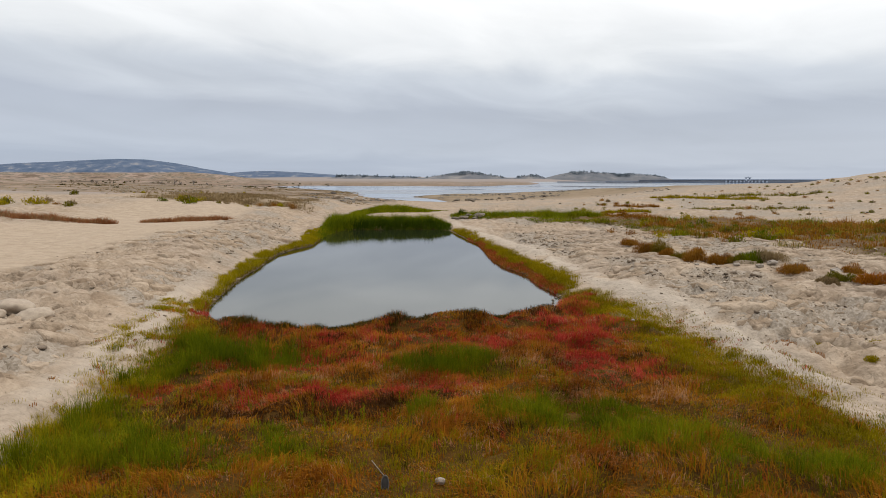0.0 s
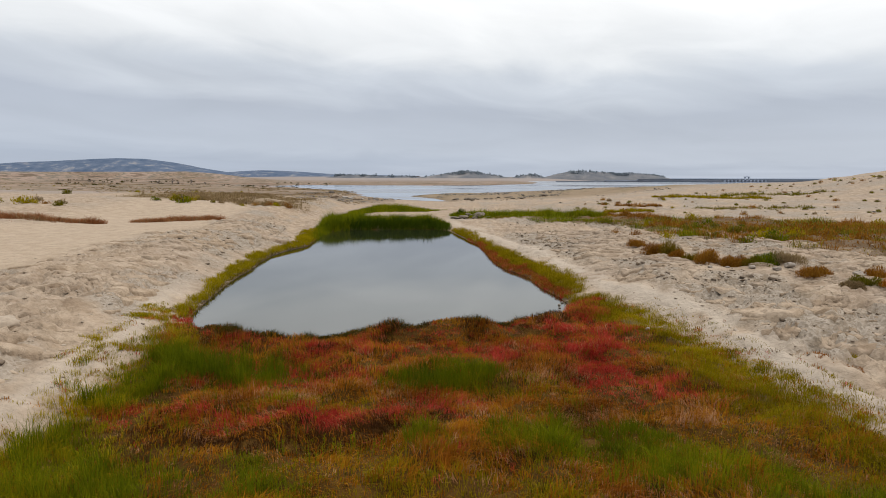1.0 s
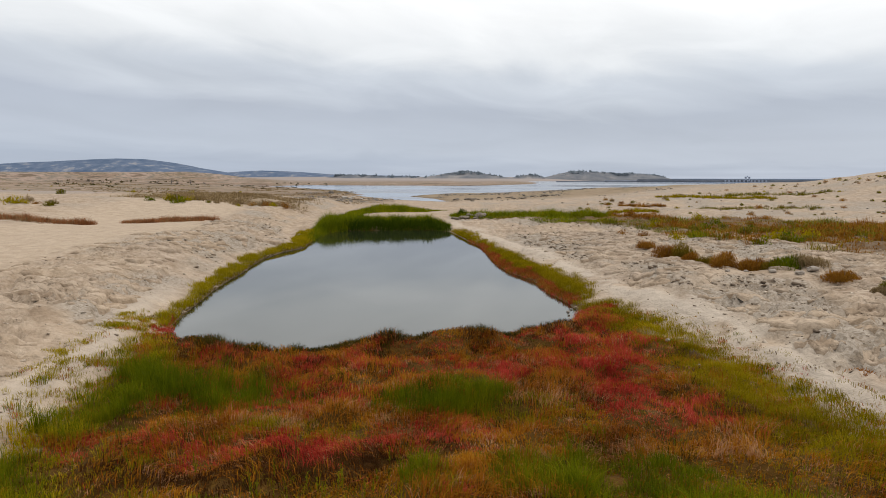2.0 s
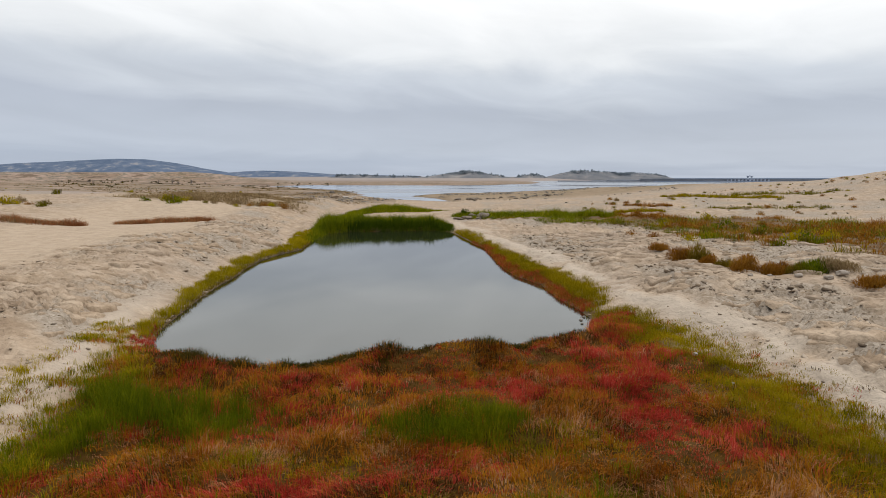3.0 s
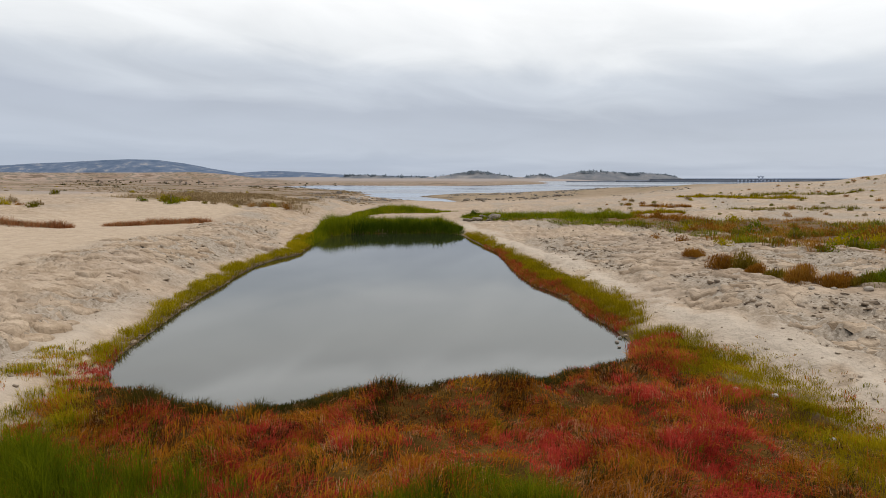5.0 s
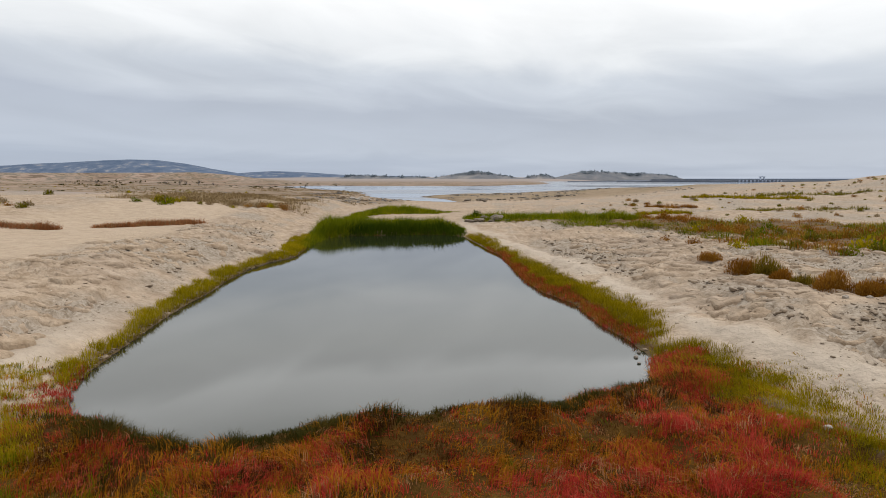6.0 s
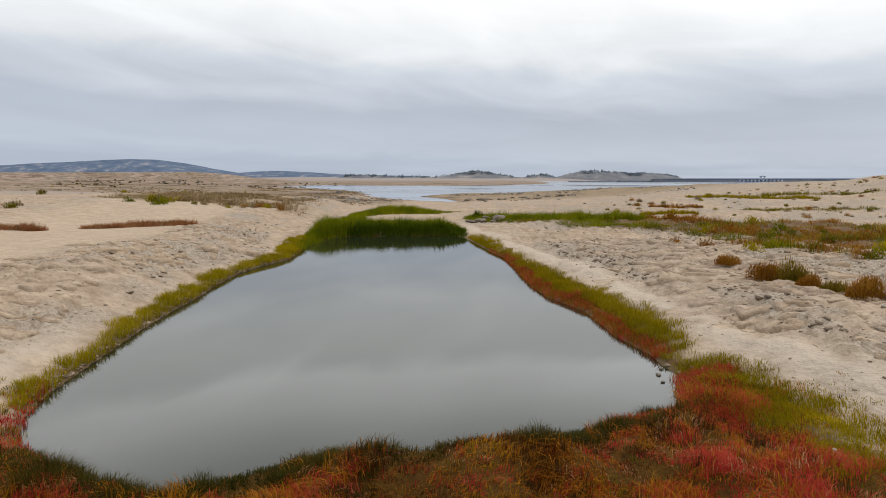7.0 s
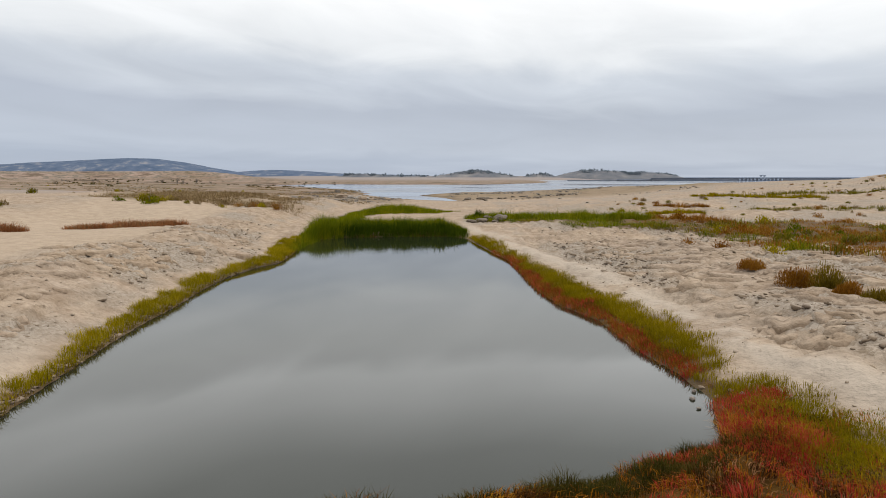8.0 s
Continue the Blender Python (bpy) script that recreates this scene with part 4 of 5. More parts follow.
brown_edge = ok & left_side & (sdf < 0.2) & (rng.uniform(0, 1, len(fx)) < 0.4)
tongue = 1 - 0.9 * np.exp(-((fy - 26.0) / 0.55) ** 2)
gold = ok & ~red_edge & ~brown_edge & (sdf > np.where(left_side, 0.06, 0.08)) & (rng.uniform(0, 1, len(fx)) < np.where(left_side, 0.75 * smooth(0.22, 0.42, clump), (1 - 0.45 * smooth(25.5, 24, fy)) * (1 - 0.75 * smooth(-0.7, 0.3, fx - er_f)) * tongue))
for sel, name, mat, h, spread, label in ((red_edge & rusty, "rusty_bank_weed", BROWN, 0.26, 0.6, "rust-brown weed hanging over the pond's edge"),
                                         (red_edge & ~rusty, "red_bank_weed", RED, 0.26, 0.6, "dull red weed hanging over the pond's edge"),
                                         (brown_edge, "brown_bank_grass", DARK_OLIVE, 0.16, 0.8, "dark brown grass drooping into the pond"),
                                         (gold & left_side, "golden_bank_grass", GOLD, 0.25, 0.5, "golden grass fringe along the pond bank"),
                                         (gold & ~left_side, "yellow_bank_grass", YELLOW, 0.34, 0.5, "yellow-olive grass thinning out onto the sand")):
    hh = h * (0.6 + 0.8 * clump[sel]) * np.where(left_side[sel], 1.0, 0.7 - 0.3 * smooth(0.8, 2.0, sdf[sel]))
    v, q, t = tufts(fx[sel], fy[sel], fp["z"][sel], 12, 0.14, hh, 0.0105, spread, rng)
    thing(name, mesh_of(name, v, tris=t, quads=q), mat, label, "grass", kind="stuff")

# ---- reeds at the far end ----
REEDS = [(-10.9, 49.5), (-11.6, 53.5), (-12.2, 58), (-13.2, 66), (-13.4, 73), (-13.0, 79), (-11.6, 79), (-12.0, 73), (-11.4, 68.5), (-8, 66.5), (-3, 65.8), (-1.2, 63), (-0.4, 59.6), (-0.7, 58.4),
         (-2.2, 59.7), (-5.7, 59.3), (-9.4, 58.4), (-10.8, 56.6), (-10.9, 53), (-10.6, 49.5)]
rx, ry, rp = scatter(-18, 0.0, 45, 81, 24000)
d = outline_distance(rx, ry, REEDS)
ok = (d < -0.02 + (fbm(rx * 0.6, ry * 0.6, 3, 103) - 0.5) * 0.8)
rx, ry, rz, d = rx[ok], ry[ok], np.maximum(rp["z"][ok], -0.15), d[ok]
hh = 0.35 + 1.1 * smooth(0.2, -1.0, d) * smooth(49, 58, ry) * (0.55 + 0.9 * fbm(rx * 0.5, ry * 0.5, 3, 105))
hh *= (1 - 0.62 * smooth(60, 67, ry)) * (1.0 - 0.25 * smooth(-3.5, -0.8, rx)) * rng.uniform(0.7, 1.2, len(rx))
# front reeds get a darker green that paints the shade at the bed's foot
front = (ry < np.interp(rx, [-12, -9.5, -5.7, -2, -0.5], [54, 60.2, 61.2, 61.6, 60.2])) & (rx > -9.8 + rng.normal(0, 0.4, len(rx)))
for sel, name, mat, scale_h, label in ((front, "shade_dark_reeds", DARK_REED, 0.85, "front reeds with the bed's foot shade in their dark green"), (~front, "reed_bed", REED, 1.0, "olive-green reeds behind the pond's far end")):
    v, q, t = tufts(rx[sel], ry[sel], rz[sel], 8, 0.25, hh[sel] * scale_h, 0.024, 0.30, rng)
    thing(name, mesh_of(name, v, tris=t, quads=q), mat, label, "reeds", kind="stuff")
rx, ry, rp = scatter(-20, 1, 76, 104, 9000)
d = outline_distance(rx, ry, [(-13.2, 77), (-14.0, 86), (-13, 96), (-9, 98), (-5.5, 94), (-2.5, 91), (-4, 88.5), (-8, 87.5), (-10.5, 86), (-11.6, 82), (-11.8, 77)])
ok = d < (fbm(rx * 0.4, ry * 0.4, 3, 107) - 0.5) * 2.5
hh = 0.75 * (0.4 + 1.0 * smooth(0.3, -2.5, d[ok]) * (0.5 + fbm(rx[ok] * 0.4, ry[ok] * 0.4, 3, 109))) * (1 - 0.5 * smooth(-9, -2, rx[ok])) * rng.uniform(0.7, 1.2, ok.sum())
v, q, t = tufts(rx[ok], ry[ok], rp["z"][ok], 7, 0.35, hh, 0.035, 0.35, rng)
thing("reed_bed", mesh_of("reed_bed", v, tris=t, quads=q), REED, "second bed of green reeds on the sand", "reeds", kind="stuff")

# ---- weedy hollow on the right ----
bx, by, bp = scatter(-2, 48, 26, 79, 23000)
d = outline_distance(bx, by, HOLLOW)
grain = fbm(bx * 0.45, by * 0.45, 4, 111)
ok = (d < (grain - 0.5) * 4.5) & (rng.uniform(0, 1, len(bx)) < 0.6 + 0.9 * smooth(0.35, 0.6, grain))
bx, by, bz, grain = bx[ok], by[ok], bp["z"][ok], grain[ok]
hue = 0.5 * fbm(bx * 0.2, by * 0.3, 3, 113) + 0.5 * fbm(bx * 0.8, by * 1.0, 3, 115) + 0.30 * smooth(18, 9, bx) - 0.035 + rng.normal(0, 0.035, len(bx))
for lo, hi, name, mat, h, label in ((0.66, 9, "hollow_green_grass", REED, 0.62, "rank green grass in the damp hollow"),
                                    (0.56, 0.66, "hollow_olive_weed", OLIVE, 0.5, "olive weeds in the damp hollow"),
                                    (0.525, 0.56, "hollow_yellow_weed", YELLOW, 0.42, "yellowing weeds in the damp hollow"),
                                    (-9, 0.525, "hollow_rust_weed", BROWN, 0.48, "rust-brown seeding weeds in the damp hollow")):
    s = (hue >= lo) & (hue < hi)
    v, q, t = tufts(bx[s], by[s], bz[s], 10, 0.34, 0.85 * h * (0.25 + 1.5 * smooth(0.3, 0.72, grain[s])) * (1 - 0.3 * smooth(16, 8, bx[s])) * rng.uniform(0.6, 1.25, s.sum()), 0.028, 1.05, rng, 0.6)
    thing(name, mesh_of(name, v, tris=t, quads=q), mat, label, "weeds", kind="stuff")


def strip(x0, y0, x1, y1, width, h, mat, count, name, label, w=0.035):
    u = rng.uniform(0, 1, count)
    px_, py_ = x0 + (x1 - x0) * u, y0 + (y1 - y0) * u
    n = np.hypot(x1 - x0, y1 - y0)
    o = rng.normal(0, width / 2, count) * (0.4 + 0.6 * np.sin(np.pi * u))
    sx, sy = px_ - (y1 - y0) / n * o, py_ + (x1 - x0) / n * o
    hh = h * (0.3 + 0.7 * vnoise(u * n * 0.9, u * 0, 5) + 0.6 * vnoise(u * n * 3.1, u * 0, 6)) * rng.uniform(0.6, 1.25, count)
    v, q, t = tufts(sx, sy, ground_z(sx, sy), 11, 0.26, hh, w * 0.85, 1.05, rng)
    return thing(name, mesh_of(name, v, tris=t, quads=q), mat, label, "weeds", kind="stuff")


strip(-38, 46.0, -26.5, 48.9, 1.7, 0.46, RUSSET, 800, "red_brown_weed_strip", "long strip of red-brown weeds on pale sand", 0.024)
strip(-25.8, 51.8, -20.2, 56.4, 1.4, 0.46, RUSSET, 620, "red_brown_weed_strip", "narrow strip of red-brown weeds on pale sand", 0.024)
strip(-38, 46.2, -27.0, 49.1, 1.6, 0.42, SCRUB, 300, "dry_weed_strip", "dry tan weeds among a red-brown strip", 0.024)
strip(-25.6, 52.0, -20.6, 56.4, 1.4, 0.42, SCRUB, 240, "dry_weed_strip", "dry tan weeds among a red-brown strip", 0.024)
strip(-0.5, 76.8, 15.5, 69.5, 2.1, 0.72, REED, 1700, "green_reed_strip", "bright green reeds along the sand beyond the pond", 0.035)
strip(24, 115, 62, 112, 2.0, 0.6, OLIVE, 420, "olive_weed_strip", "thin olive weed line across the sand", 0.06)
strip(32, 108, 50, 106, 2.2, 0.5, YELLOW, 420, "yellow_weed_strip", "bright yellow-green weed strip on the sand", 0.06)
strip(18, 80, 23, 78, 1.4, 0.5, YELLOW, 260, "yellow_weed_strip", "bright yellow-green weed strip on the sand", 0.05)
strip(22, 92, 27, 88, 1.0, 0.45, BROWN, 140, "brown_weed_strip", "rusty weed strip on the sand", 0.05)
strip(30, 84, 46, 86, 1.6, 0.4, OLIVE, 160, "olive_weed_strip", "broken line of olive weeds on the sand", 0.05)

# low scrub on the plain to the left
sx, sy, spn = scatter(-170, -14, 66, 330, 15000)
ok = (spn["scrub"] * smooth(0.44, 0.58, fbm(sx * 0.06, sy * 0.035, 4, 121)) > rng.uniform(0, 1, len(sx)))
v, q, t = tufts(sx[ok], sy[ok], spn["z"][ok], 4, 0.55, 0.0010 * (60 + sy[ok]) * np.clip(rng.lognormal(0, 0.4, ok.sum()), 0.3, 2), 0.26, 1.15, rng)
thing("dry_scrub", mesh_of("dry_scrub", v, tris=t, quads=q), SCRUB, "low brown dry scrub over the sandy plain", "scrub", kind="stuff")

sx, sy, spn = scatter(-42, -15, 76, 104, 5200)
ok = smooth(0.42, 0.56, fbm(sx * 0.16, sy * 0.1, 4, 127)) * smooth(-44, -38, sx + 0.3 * (sy - 80)) * smooth(0, 5, -16.5 - 0.14 * (sy - 76) - sx) > rng.uniform(0, 1, len(sx))
v, q, t = tufts(sx[ok], sy[ok], spn["z"][ok], 7, 0.4, 0.27 * rng.lognormal(0, 0.5, ok.sum()), 0.045, 1.25, rng, 0.6)
thing("dry_scrub", mesh_of("dry_scrub", v, tris=t, quads=q), SCRUB, "brown dry scrub thick on the rise above the pond", "scrub", kind="stuff")

ox, oy, opn = scatter(-420, -60, 150, 620, 900)
ok = smooth(0.5, 0.66, fbm(ox * 0.02, oy * 0.012, 3, 123)) * (ox < -0.2 * oy) * (ox > -0.8 * oy) > rng.uniform(0, 1, len(ox))
v, q, t = tufts(ox[ok], oy[ok], opn["z"][ok], 12, 0.9, 0.0013 * oy[ok] * np.clip(rng.lognormal(0, 0.75, ok.sum()), 0.3, 2.0), 0.5, 0.8, rng)
thing("far_bushes", mesh_of("far_bushes", v, tris=t, quads=q), TUSSOCK, "dark bushes dotted over the far sandy plain", "bushes", kind="stuff")

# ---- shrubs ----
STEM = stone_material("stem_bark", (0.062, 0.0434, 0.0248), (0.149, 0.112, 0.0682))


def shrub(name, radius, height, count, mat, label, group, seed, w=0.03):
    """A shrub: short forked stems and a ragged dome of narrow leaves."""
    r = np.random.default_rng(seed)
    top = tagged(new(name), label, "shrub", group)
    lobes = r.uniform(-0.42, 0.42, (5, 2)) * radius
    lob = r.integers(0, 5, count)
    a, el = r.uniform(0, 2 * math.pi, count), np.arcsin(r.uniform(0.02, 1, count))
    far = r.uniform(0.15, 1, count) ** 0.5 * (0.55 + 0.3 * r.uniform(0, 1, 5)[lob])
    x = lobes[lob, 0] + np.cos(a) * np.cos(el) * far * radius * 0.75
    y = lobes[lob, 1] + np.sin(a) * np.cos(el) * far * radius * 0.75
    z = np.sin(el) * far * height * (0.5 + 0.65 * r.uniform(0, 1, 5)[lob])
    v, q, t = blades(x, y, z, height * r.uniform(0.07, 0.19, count), w * r.uniform(0.6, 1.3, count), np.clip(1.2 - el + r.normal(0, 0.85, count), 0.05, 2.1), a + r.normal(0, 0.7, count), 0.3, r)
    part("foliage", mesh_of("foliage", v, tris=t, quads=q), mat, top)
    for k in range(5 if count > 1000 else 3):
        ang, lean = r.uniform(0, 6.28), r.uniform(0.1, 0.8)
        p0 = Vector((r.uniform(-0.1, 0.1) * radius, r.uniform(-0.1, 0.1) * radius, -0.08))
        p1 = p0 + Vector((math.cos(ang) * math.sin(lean), math.sin(ang) * math.sin(lean), math.cos(lean))) * height * 0.8
        sv = []
        for p, rad in ((p0, 0.016), (p1, 0.005)):
            sv += [(p.x + rad, p.y, p.z), (p.x, p.y + rad, p.z), (p.x - rad, p.y, p.z), (p.x, p.y - rad, p.z)]
        part("stem", mesh_of("stem", sv, quads=[[i, (i + 1) % 4, 4 + (i + 1) % 4, 4 + i] for i in range(4)]), STEM, top)
    return top


def put(ob, x, y, turn_by=0.0, size=1.0):
    ob.location = (x, y, float(ground_z(x, y)[0]) - 0.03)
    ob.rotation_euler.z, ob.scale = turn_by, (size, size, size)


ROW = "shrubs along the stony bank"
for k, (x, y, r, h, mat, label) in enumerate((
        (10.0, 36.4, 0.6, 0.45, BROWN, "low rusty weed clump on the stony bank"),
        (9.85, 32.9, 0.72, 0.75, BROWN, "rust-brown shrub on the stony bank"),
        (10.4, 31.9, 0.6, 0.85, DARK_OLIVE, "leaning olive shrub with dark seed heads"),
        (11.1, 29.4, 0.58, 0.75, BROWN, "russet shrub on the stony bank"),
        (10.8, 30.5, 0.58, 0.75, DARK_OLIVE, "dark olive rounded shrub on the stony bank"),
        (11.7, 28.8, 0.5, 0.62, BROWN, "reddish-brown rounded shrub on the stony bank"),
        (12.2, 28.9, 0.5, 0.6, BROWN, "low brown shrub with dry seed heads"),
        (12.5, 28.4, 0.5, 0.6, DARK_OLIVE, "olive-brown low shrub on the stony bank"),
        (13.05, 28.3, 0.7, 0.7, GREEN, "fresh green shrub on the stony bank"),
        (13.95, 28.3, 0.75, 0.65, SCRUB, "tawny dry shrub beside stones"),
        (13.75, 25.7, 0.7, 0.6, BROWN, "dark brown shrub beside stones"),
        (15.0, 22.7, 0.7, 0.5, RUST, "ochre low shrub on sand"),
        (10.25, 31.0, 0.45, 0.6, BROWN, "russet bush crowding the shrub row"),
        (13.5, 23.2, 0.4, 0.35, SCRUB, "pale pinkish dry weed on sand"),
        (14.4, 23.8, 0.45, 0.45, OLIVE, "small olive weed on sand"),
        (15.6, 25.4, 0.6, 0.5, BROWN, "russet low shrub beside stones"))):
    put(shrub("shrub", r * 1.22, h * 1.08, 3800, mat, label, ROW, 200 + k, 0.016), x, y)

put(shrub("round_bush", 0.85, 1.45, 2600, DARK_REED, "dense round dark green bush beside boulders", "", 240, 0.03), 0.5, 76.0)
protos = [shrub("shrub", 0.6, 0.6, 230, m, lab, "scattered shrubs", 300 + k, 0.05) for k, (m, lab) in enumerate((
    (OLIVE, "small olive shrub on pale sand"), (BROWN, "small rust-brown shrub on pale sand"), (GOLD, "small yellow-green shrub on pale sand"),
    (GREEN, "small green shrub on pale sand"), (SCRUB, "small dry grey-brown shrub on sand")))]
spots = [(-31.0, 72.6, 0, 2.2), (-29.9, 71.0, 1, 1.0), (-31.8, 74.0, 2, 1.9), (-29.6, 70.2, 3, 1.9), (-29.2, 74.5, 4, 1.6), (-33.3, 71.6, 3, 1.3), (-21.4, 77.0, 0, 1.2), (-20.6, 79.0, 1, 1.5), (-28.4, 77.5, 4, 1.9), (-26.2, 79.0, 4, 1.8), (-23.4, 80.0, 4, 1.8), (-30.2, 77.0, 4, 1.7),
         (-22.6, 78.0, 4, 1.5), (-19.6, 76.0, 1, 1.1), (-38.4, 62.5, 0, 1.7), (-41.8, 62.6, 2, 1.9), (-43.4, 64.0, 2, 2.0), (-45.5, 63.5, 0, 1.8), (-47.6, 66.0, 2, 1.6), (-40.3, 63.5, 1, 1.0),
         (-50.0, 64.5, 4, 1.5), (-44.6, 61.8, 2, 1.4), (-46.4, 62.4, 1, 1.2), (-48.8, 63.0, 2, 1.5), (-42.4, 65.5, 4, 1.4), (-39.6, 64.8, 4, 1.2), (-51.5, 66.5, 0, 1.3), (-30.8, 73.8, 4, 1.5), (-29.8, 72.0, 2, 1.4), (-27.4, 72.8, 0, 1.0), (-24.6, 74.6, 2, 0.9), (-21.0, 75.2, 2, 1.2), (-22.0, 76.0, 1, 1.3), (-56.0, 92.0, 0, 2.0), (-27.0, 74.0, 4, 1.2), (-25.5, 76.0, 4, 1.0), (-24.0, 77.0, 1, 1.0), (-26.5, 79.0, 4, 1.4), (-30.0, 77.0, 4, 1.3), (-23.0, 82.0, 0, 1.2), (-34.0, 78.0, 4, 1.2), (-29.5, 74.5, 2, 1.3), (15.2, 44.0, 2, 1.0), (13.4, 42.0, 2, 1.1), (12.4, 45.5, 1, 1.0), (11.6, 48.5, 1, 1.1), (16.4, 38.0, 3, 1.3)]
pick = np.random.default_rng(17)
for k in range(120):
    x, y = pick.uniform(16, 46), pick.uniform(34, 72)
    if outline_distance(np.array([x]), np.array([y]), HOLLOW)[0] < -0.5:
        spots.append((x, y, int(pick.choice([0, 1, 2, 3], p=[0.35, 0.3, 0.15, 0.2])), pick.uniform(0.9, 1.8)))
for k in range(170):
    y = pick.uniform(70, 150)
    x = y * pick.uniform(0.16, 0.74)
    spots.append((x, y, int(pick.choice([0, 1, 2, 4], p=[0.45, 0.25, 0.1, 0.2])), pick.uniform(0.4, 1.2)))
for k in range(60):
    y = pick.uniform(98, 230)
    x = -y * pick.uniform(0.22, 0.72)
    spots.append((x, y, int(pick.choice([0, 1, 2, 4], p=[0.25, 0.15, 0.15, 0.45])), pick.uniform(0.5, 1.4)))
for k, (x, y, which, size) in enumerate(spots):
    turn_by = pick.uniform(0, 6.28)
    if k < 5:
        put(protos[(0, 1, 2, 3, 4)[k]], x, y, turn_by, size)
        continue
    c = copy_thing(protos[which], pose(x, y, 0))
    put(c, x, y, turn_by, size)

# ---- stones ----
CUBE = np.array([(-1, -1, -1), (1, -1, -1), (1, 1, -1), (-1, 1, -1), (-1, -1, 1), (1, -1, 1), (1, 1, 1), (-1, 1, 1)], float)
CUBE_Q = np.array([(0, 3, 2, 1), (4, 5, 6, 7), (0, 1, 5, 4), (1, 2, 6, 5), (2, 3, 7, 6), (3, 0, 4, 7)])


def rubble(x, y, z, size, r):
    n = len(x)
    v = CUBE[None] * (1 + r.uniform(-0.45, 0.2, (n, 8, 3)))
    v *= np.stack((r.uniform(0.7, 1.3, n), r.uniform(0.6, 1.1, n), r.uniform(0.22, 0.5, n)), 1)[:, None] * (size / 2)[:, None, None]
    a = r.uniform(0, 2 * math.pi, n)
    c, s = np.cos(a)[:, None], np.sin(a)[:, None]
    out = np.stack((v[..., 0] * c - v[..., 1] * s + x[:, None], v[..., 0] * s + v[..., 1] * c + y[:, None], v[..., 2] + v[..., 0] * r.normal(0, 0.2, n)[:, None] + z[:, None]), -1)
    return out.reshape(-1, 3), (8 * np.arange(n)[:, None, None] + CUBE_Q[None]).reshape(-1, 4)


for x0, x1, count, label in ((-17, -7, 11000, "broken grey stone chips over the sandy bank"), (4.5, 20, 25000, "broken grey stone chips and clods over the sandy bank")):
    x, y, p = scatter(x0, x1, 8, 62, count)
    ok = (p["rocky"] ** 1.5 + 0.03 * p["sand"] * (1 - p["warm"]) + 0.35 * p["crack"] + 0.5 * p["ledge"] > rng.uniform(0, 1.0, count)) & (np.maximum(p["ul"], p["ur"]) > 0.4) & (p["sd"] > 0.6) & (np.hypot((x - 7.6) / 0.9, (y - 24.9) / 1.7) > rng.uniform(0.7, 1.2, count))
    size = np.clip(0.024 * rng.lognormal(0, 0.75, ok.sum()), 0.012, 0.2) * (0.7 + 0.012 * y[ok]) * (1 + 1.2 * p["rubbly"][ok])
    v, q = rubble(x[ok], y[ok], p["z"][ok] + size * 0.05, size, rng)
    thing("stone_chips", mesh_of("stone_chips", v, quads=q), STONE, label, "stones", kind="stuff")
x, y, p = scatter(-12, -7.5, 22.5, 47, 16000)
ok = (p["sd"] > -0.02) & (p["sd"] < 0.28)
size = np.clip(0.05 * rng.lognormal(0, 0.5, ok.sum()), 0.02, 0.16)
v, q = rubble(x[ok], y[ok], np.maximum(p["z"][ok], 0) + 0.01, size, rng)
thing("shore_pebbles", mesh_of("shore_pebbles", v, quads=q), STONE, "brown pebbles and clods along the pond's waterline", "stones", kind="stuff")


def sand_swells(x, y, size, downhill, r):
    """Low rounded sand swells whose lower side breaks off in a ledge and whose upper side runs out into the bank."""
    n, sides = len(x), 12
    a = np.arange(sides) * 2 * math.pi / sides
    turn_by, aspect = r.uniform(0, math.pi, n)[:, None], r.uniform(0.55, 0.9, n)[:, None]
    wave = 1 + 0.16 * np.sin(2 * a + r.uniform(0, 6.28, (n, 1))) + 0.13 * np.sin(3 * a + r.uniform(0, 6.28, (n, 1))) + r.uniform(-0.09, 0.09, (n, sides))
    high = np.clip(0.17 * size ** 0.75, 0.03, 0.2)[:, None] * r.uniform(0.6, 1.2, (n, 1))
    verts = []
    for ring, lift in ((1.06, -0.5), (1.0, 0.25), (0.93, 0.72), (0.66, 0.97), (0.3, 1.06)):
        u, w = np.cos(a) * wave * ring * size[:, None] / 2, np.sin(a) * wave * ring * size[:, None] / 2 * aspect
        px, py = u * np.cos(turn_by) - w * np.sin(turn_by), u * np.sin(turn_by) + w * np.cos(turn_by)
        low = (px * downhill[0] + py * downhill[1]) / (size[:, None] / 2)
        gx_, gy_ = px + x[:, None], py + y[:, None]
        gz = plan(gx_.ravel(), gy_.ravel())["z"].reshape(n, sides)
        base = gz if not verts else 0.5 * gz + 0.5 * centre[:, None]
        if not verts:
            centre = gz.mean(1)
        verts.append(np.stack((gx_, gy_, 0.6 * base + 0.4 * gz + high * lift * (0.42 + 0.58 * np.clip(low, -0.7, 1)) - 0.012), -1))
    v = np.concatenate(verts, 1)
    rings = len(verts)
    k = np.arange(sides)
    faces = [np.stack((i * sides + k, i * sides + (k + 1) % sides, (i + 1) * sides + (k + 1) % sides, (i + 1) * sides + k), 1) for i in range(rings - 1)]
    top = (rings - 1) * sides
    faces.append(np.array([[top, top + 1, top + 2, top + 3], [top, top + 3, top + 4, top + 11], [top + 4, top + 5, top + 10, top + 11], [top + 5, top + 6, top + 9, top + 10], [top + 6, top + 7, top + 8, top + 9]]))
    faces = np.concatenate(faces)
    return v.reshape(-1, 3), (rings * sides * np.arange(n)[:, None, None] + faces[None]).reshape(-1, 4)


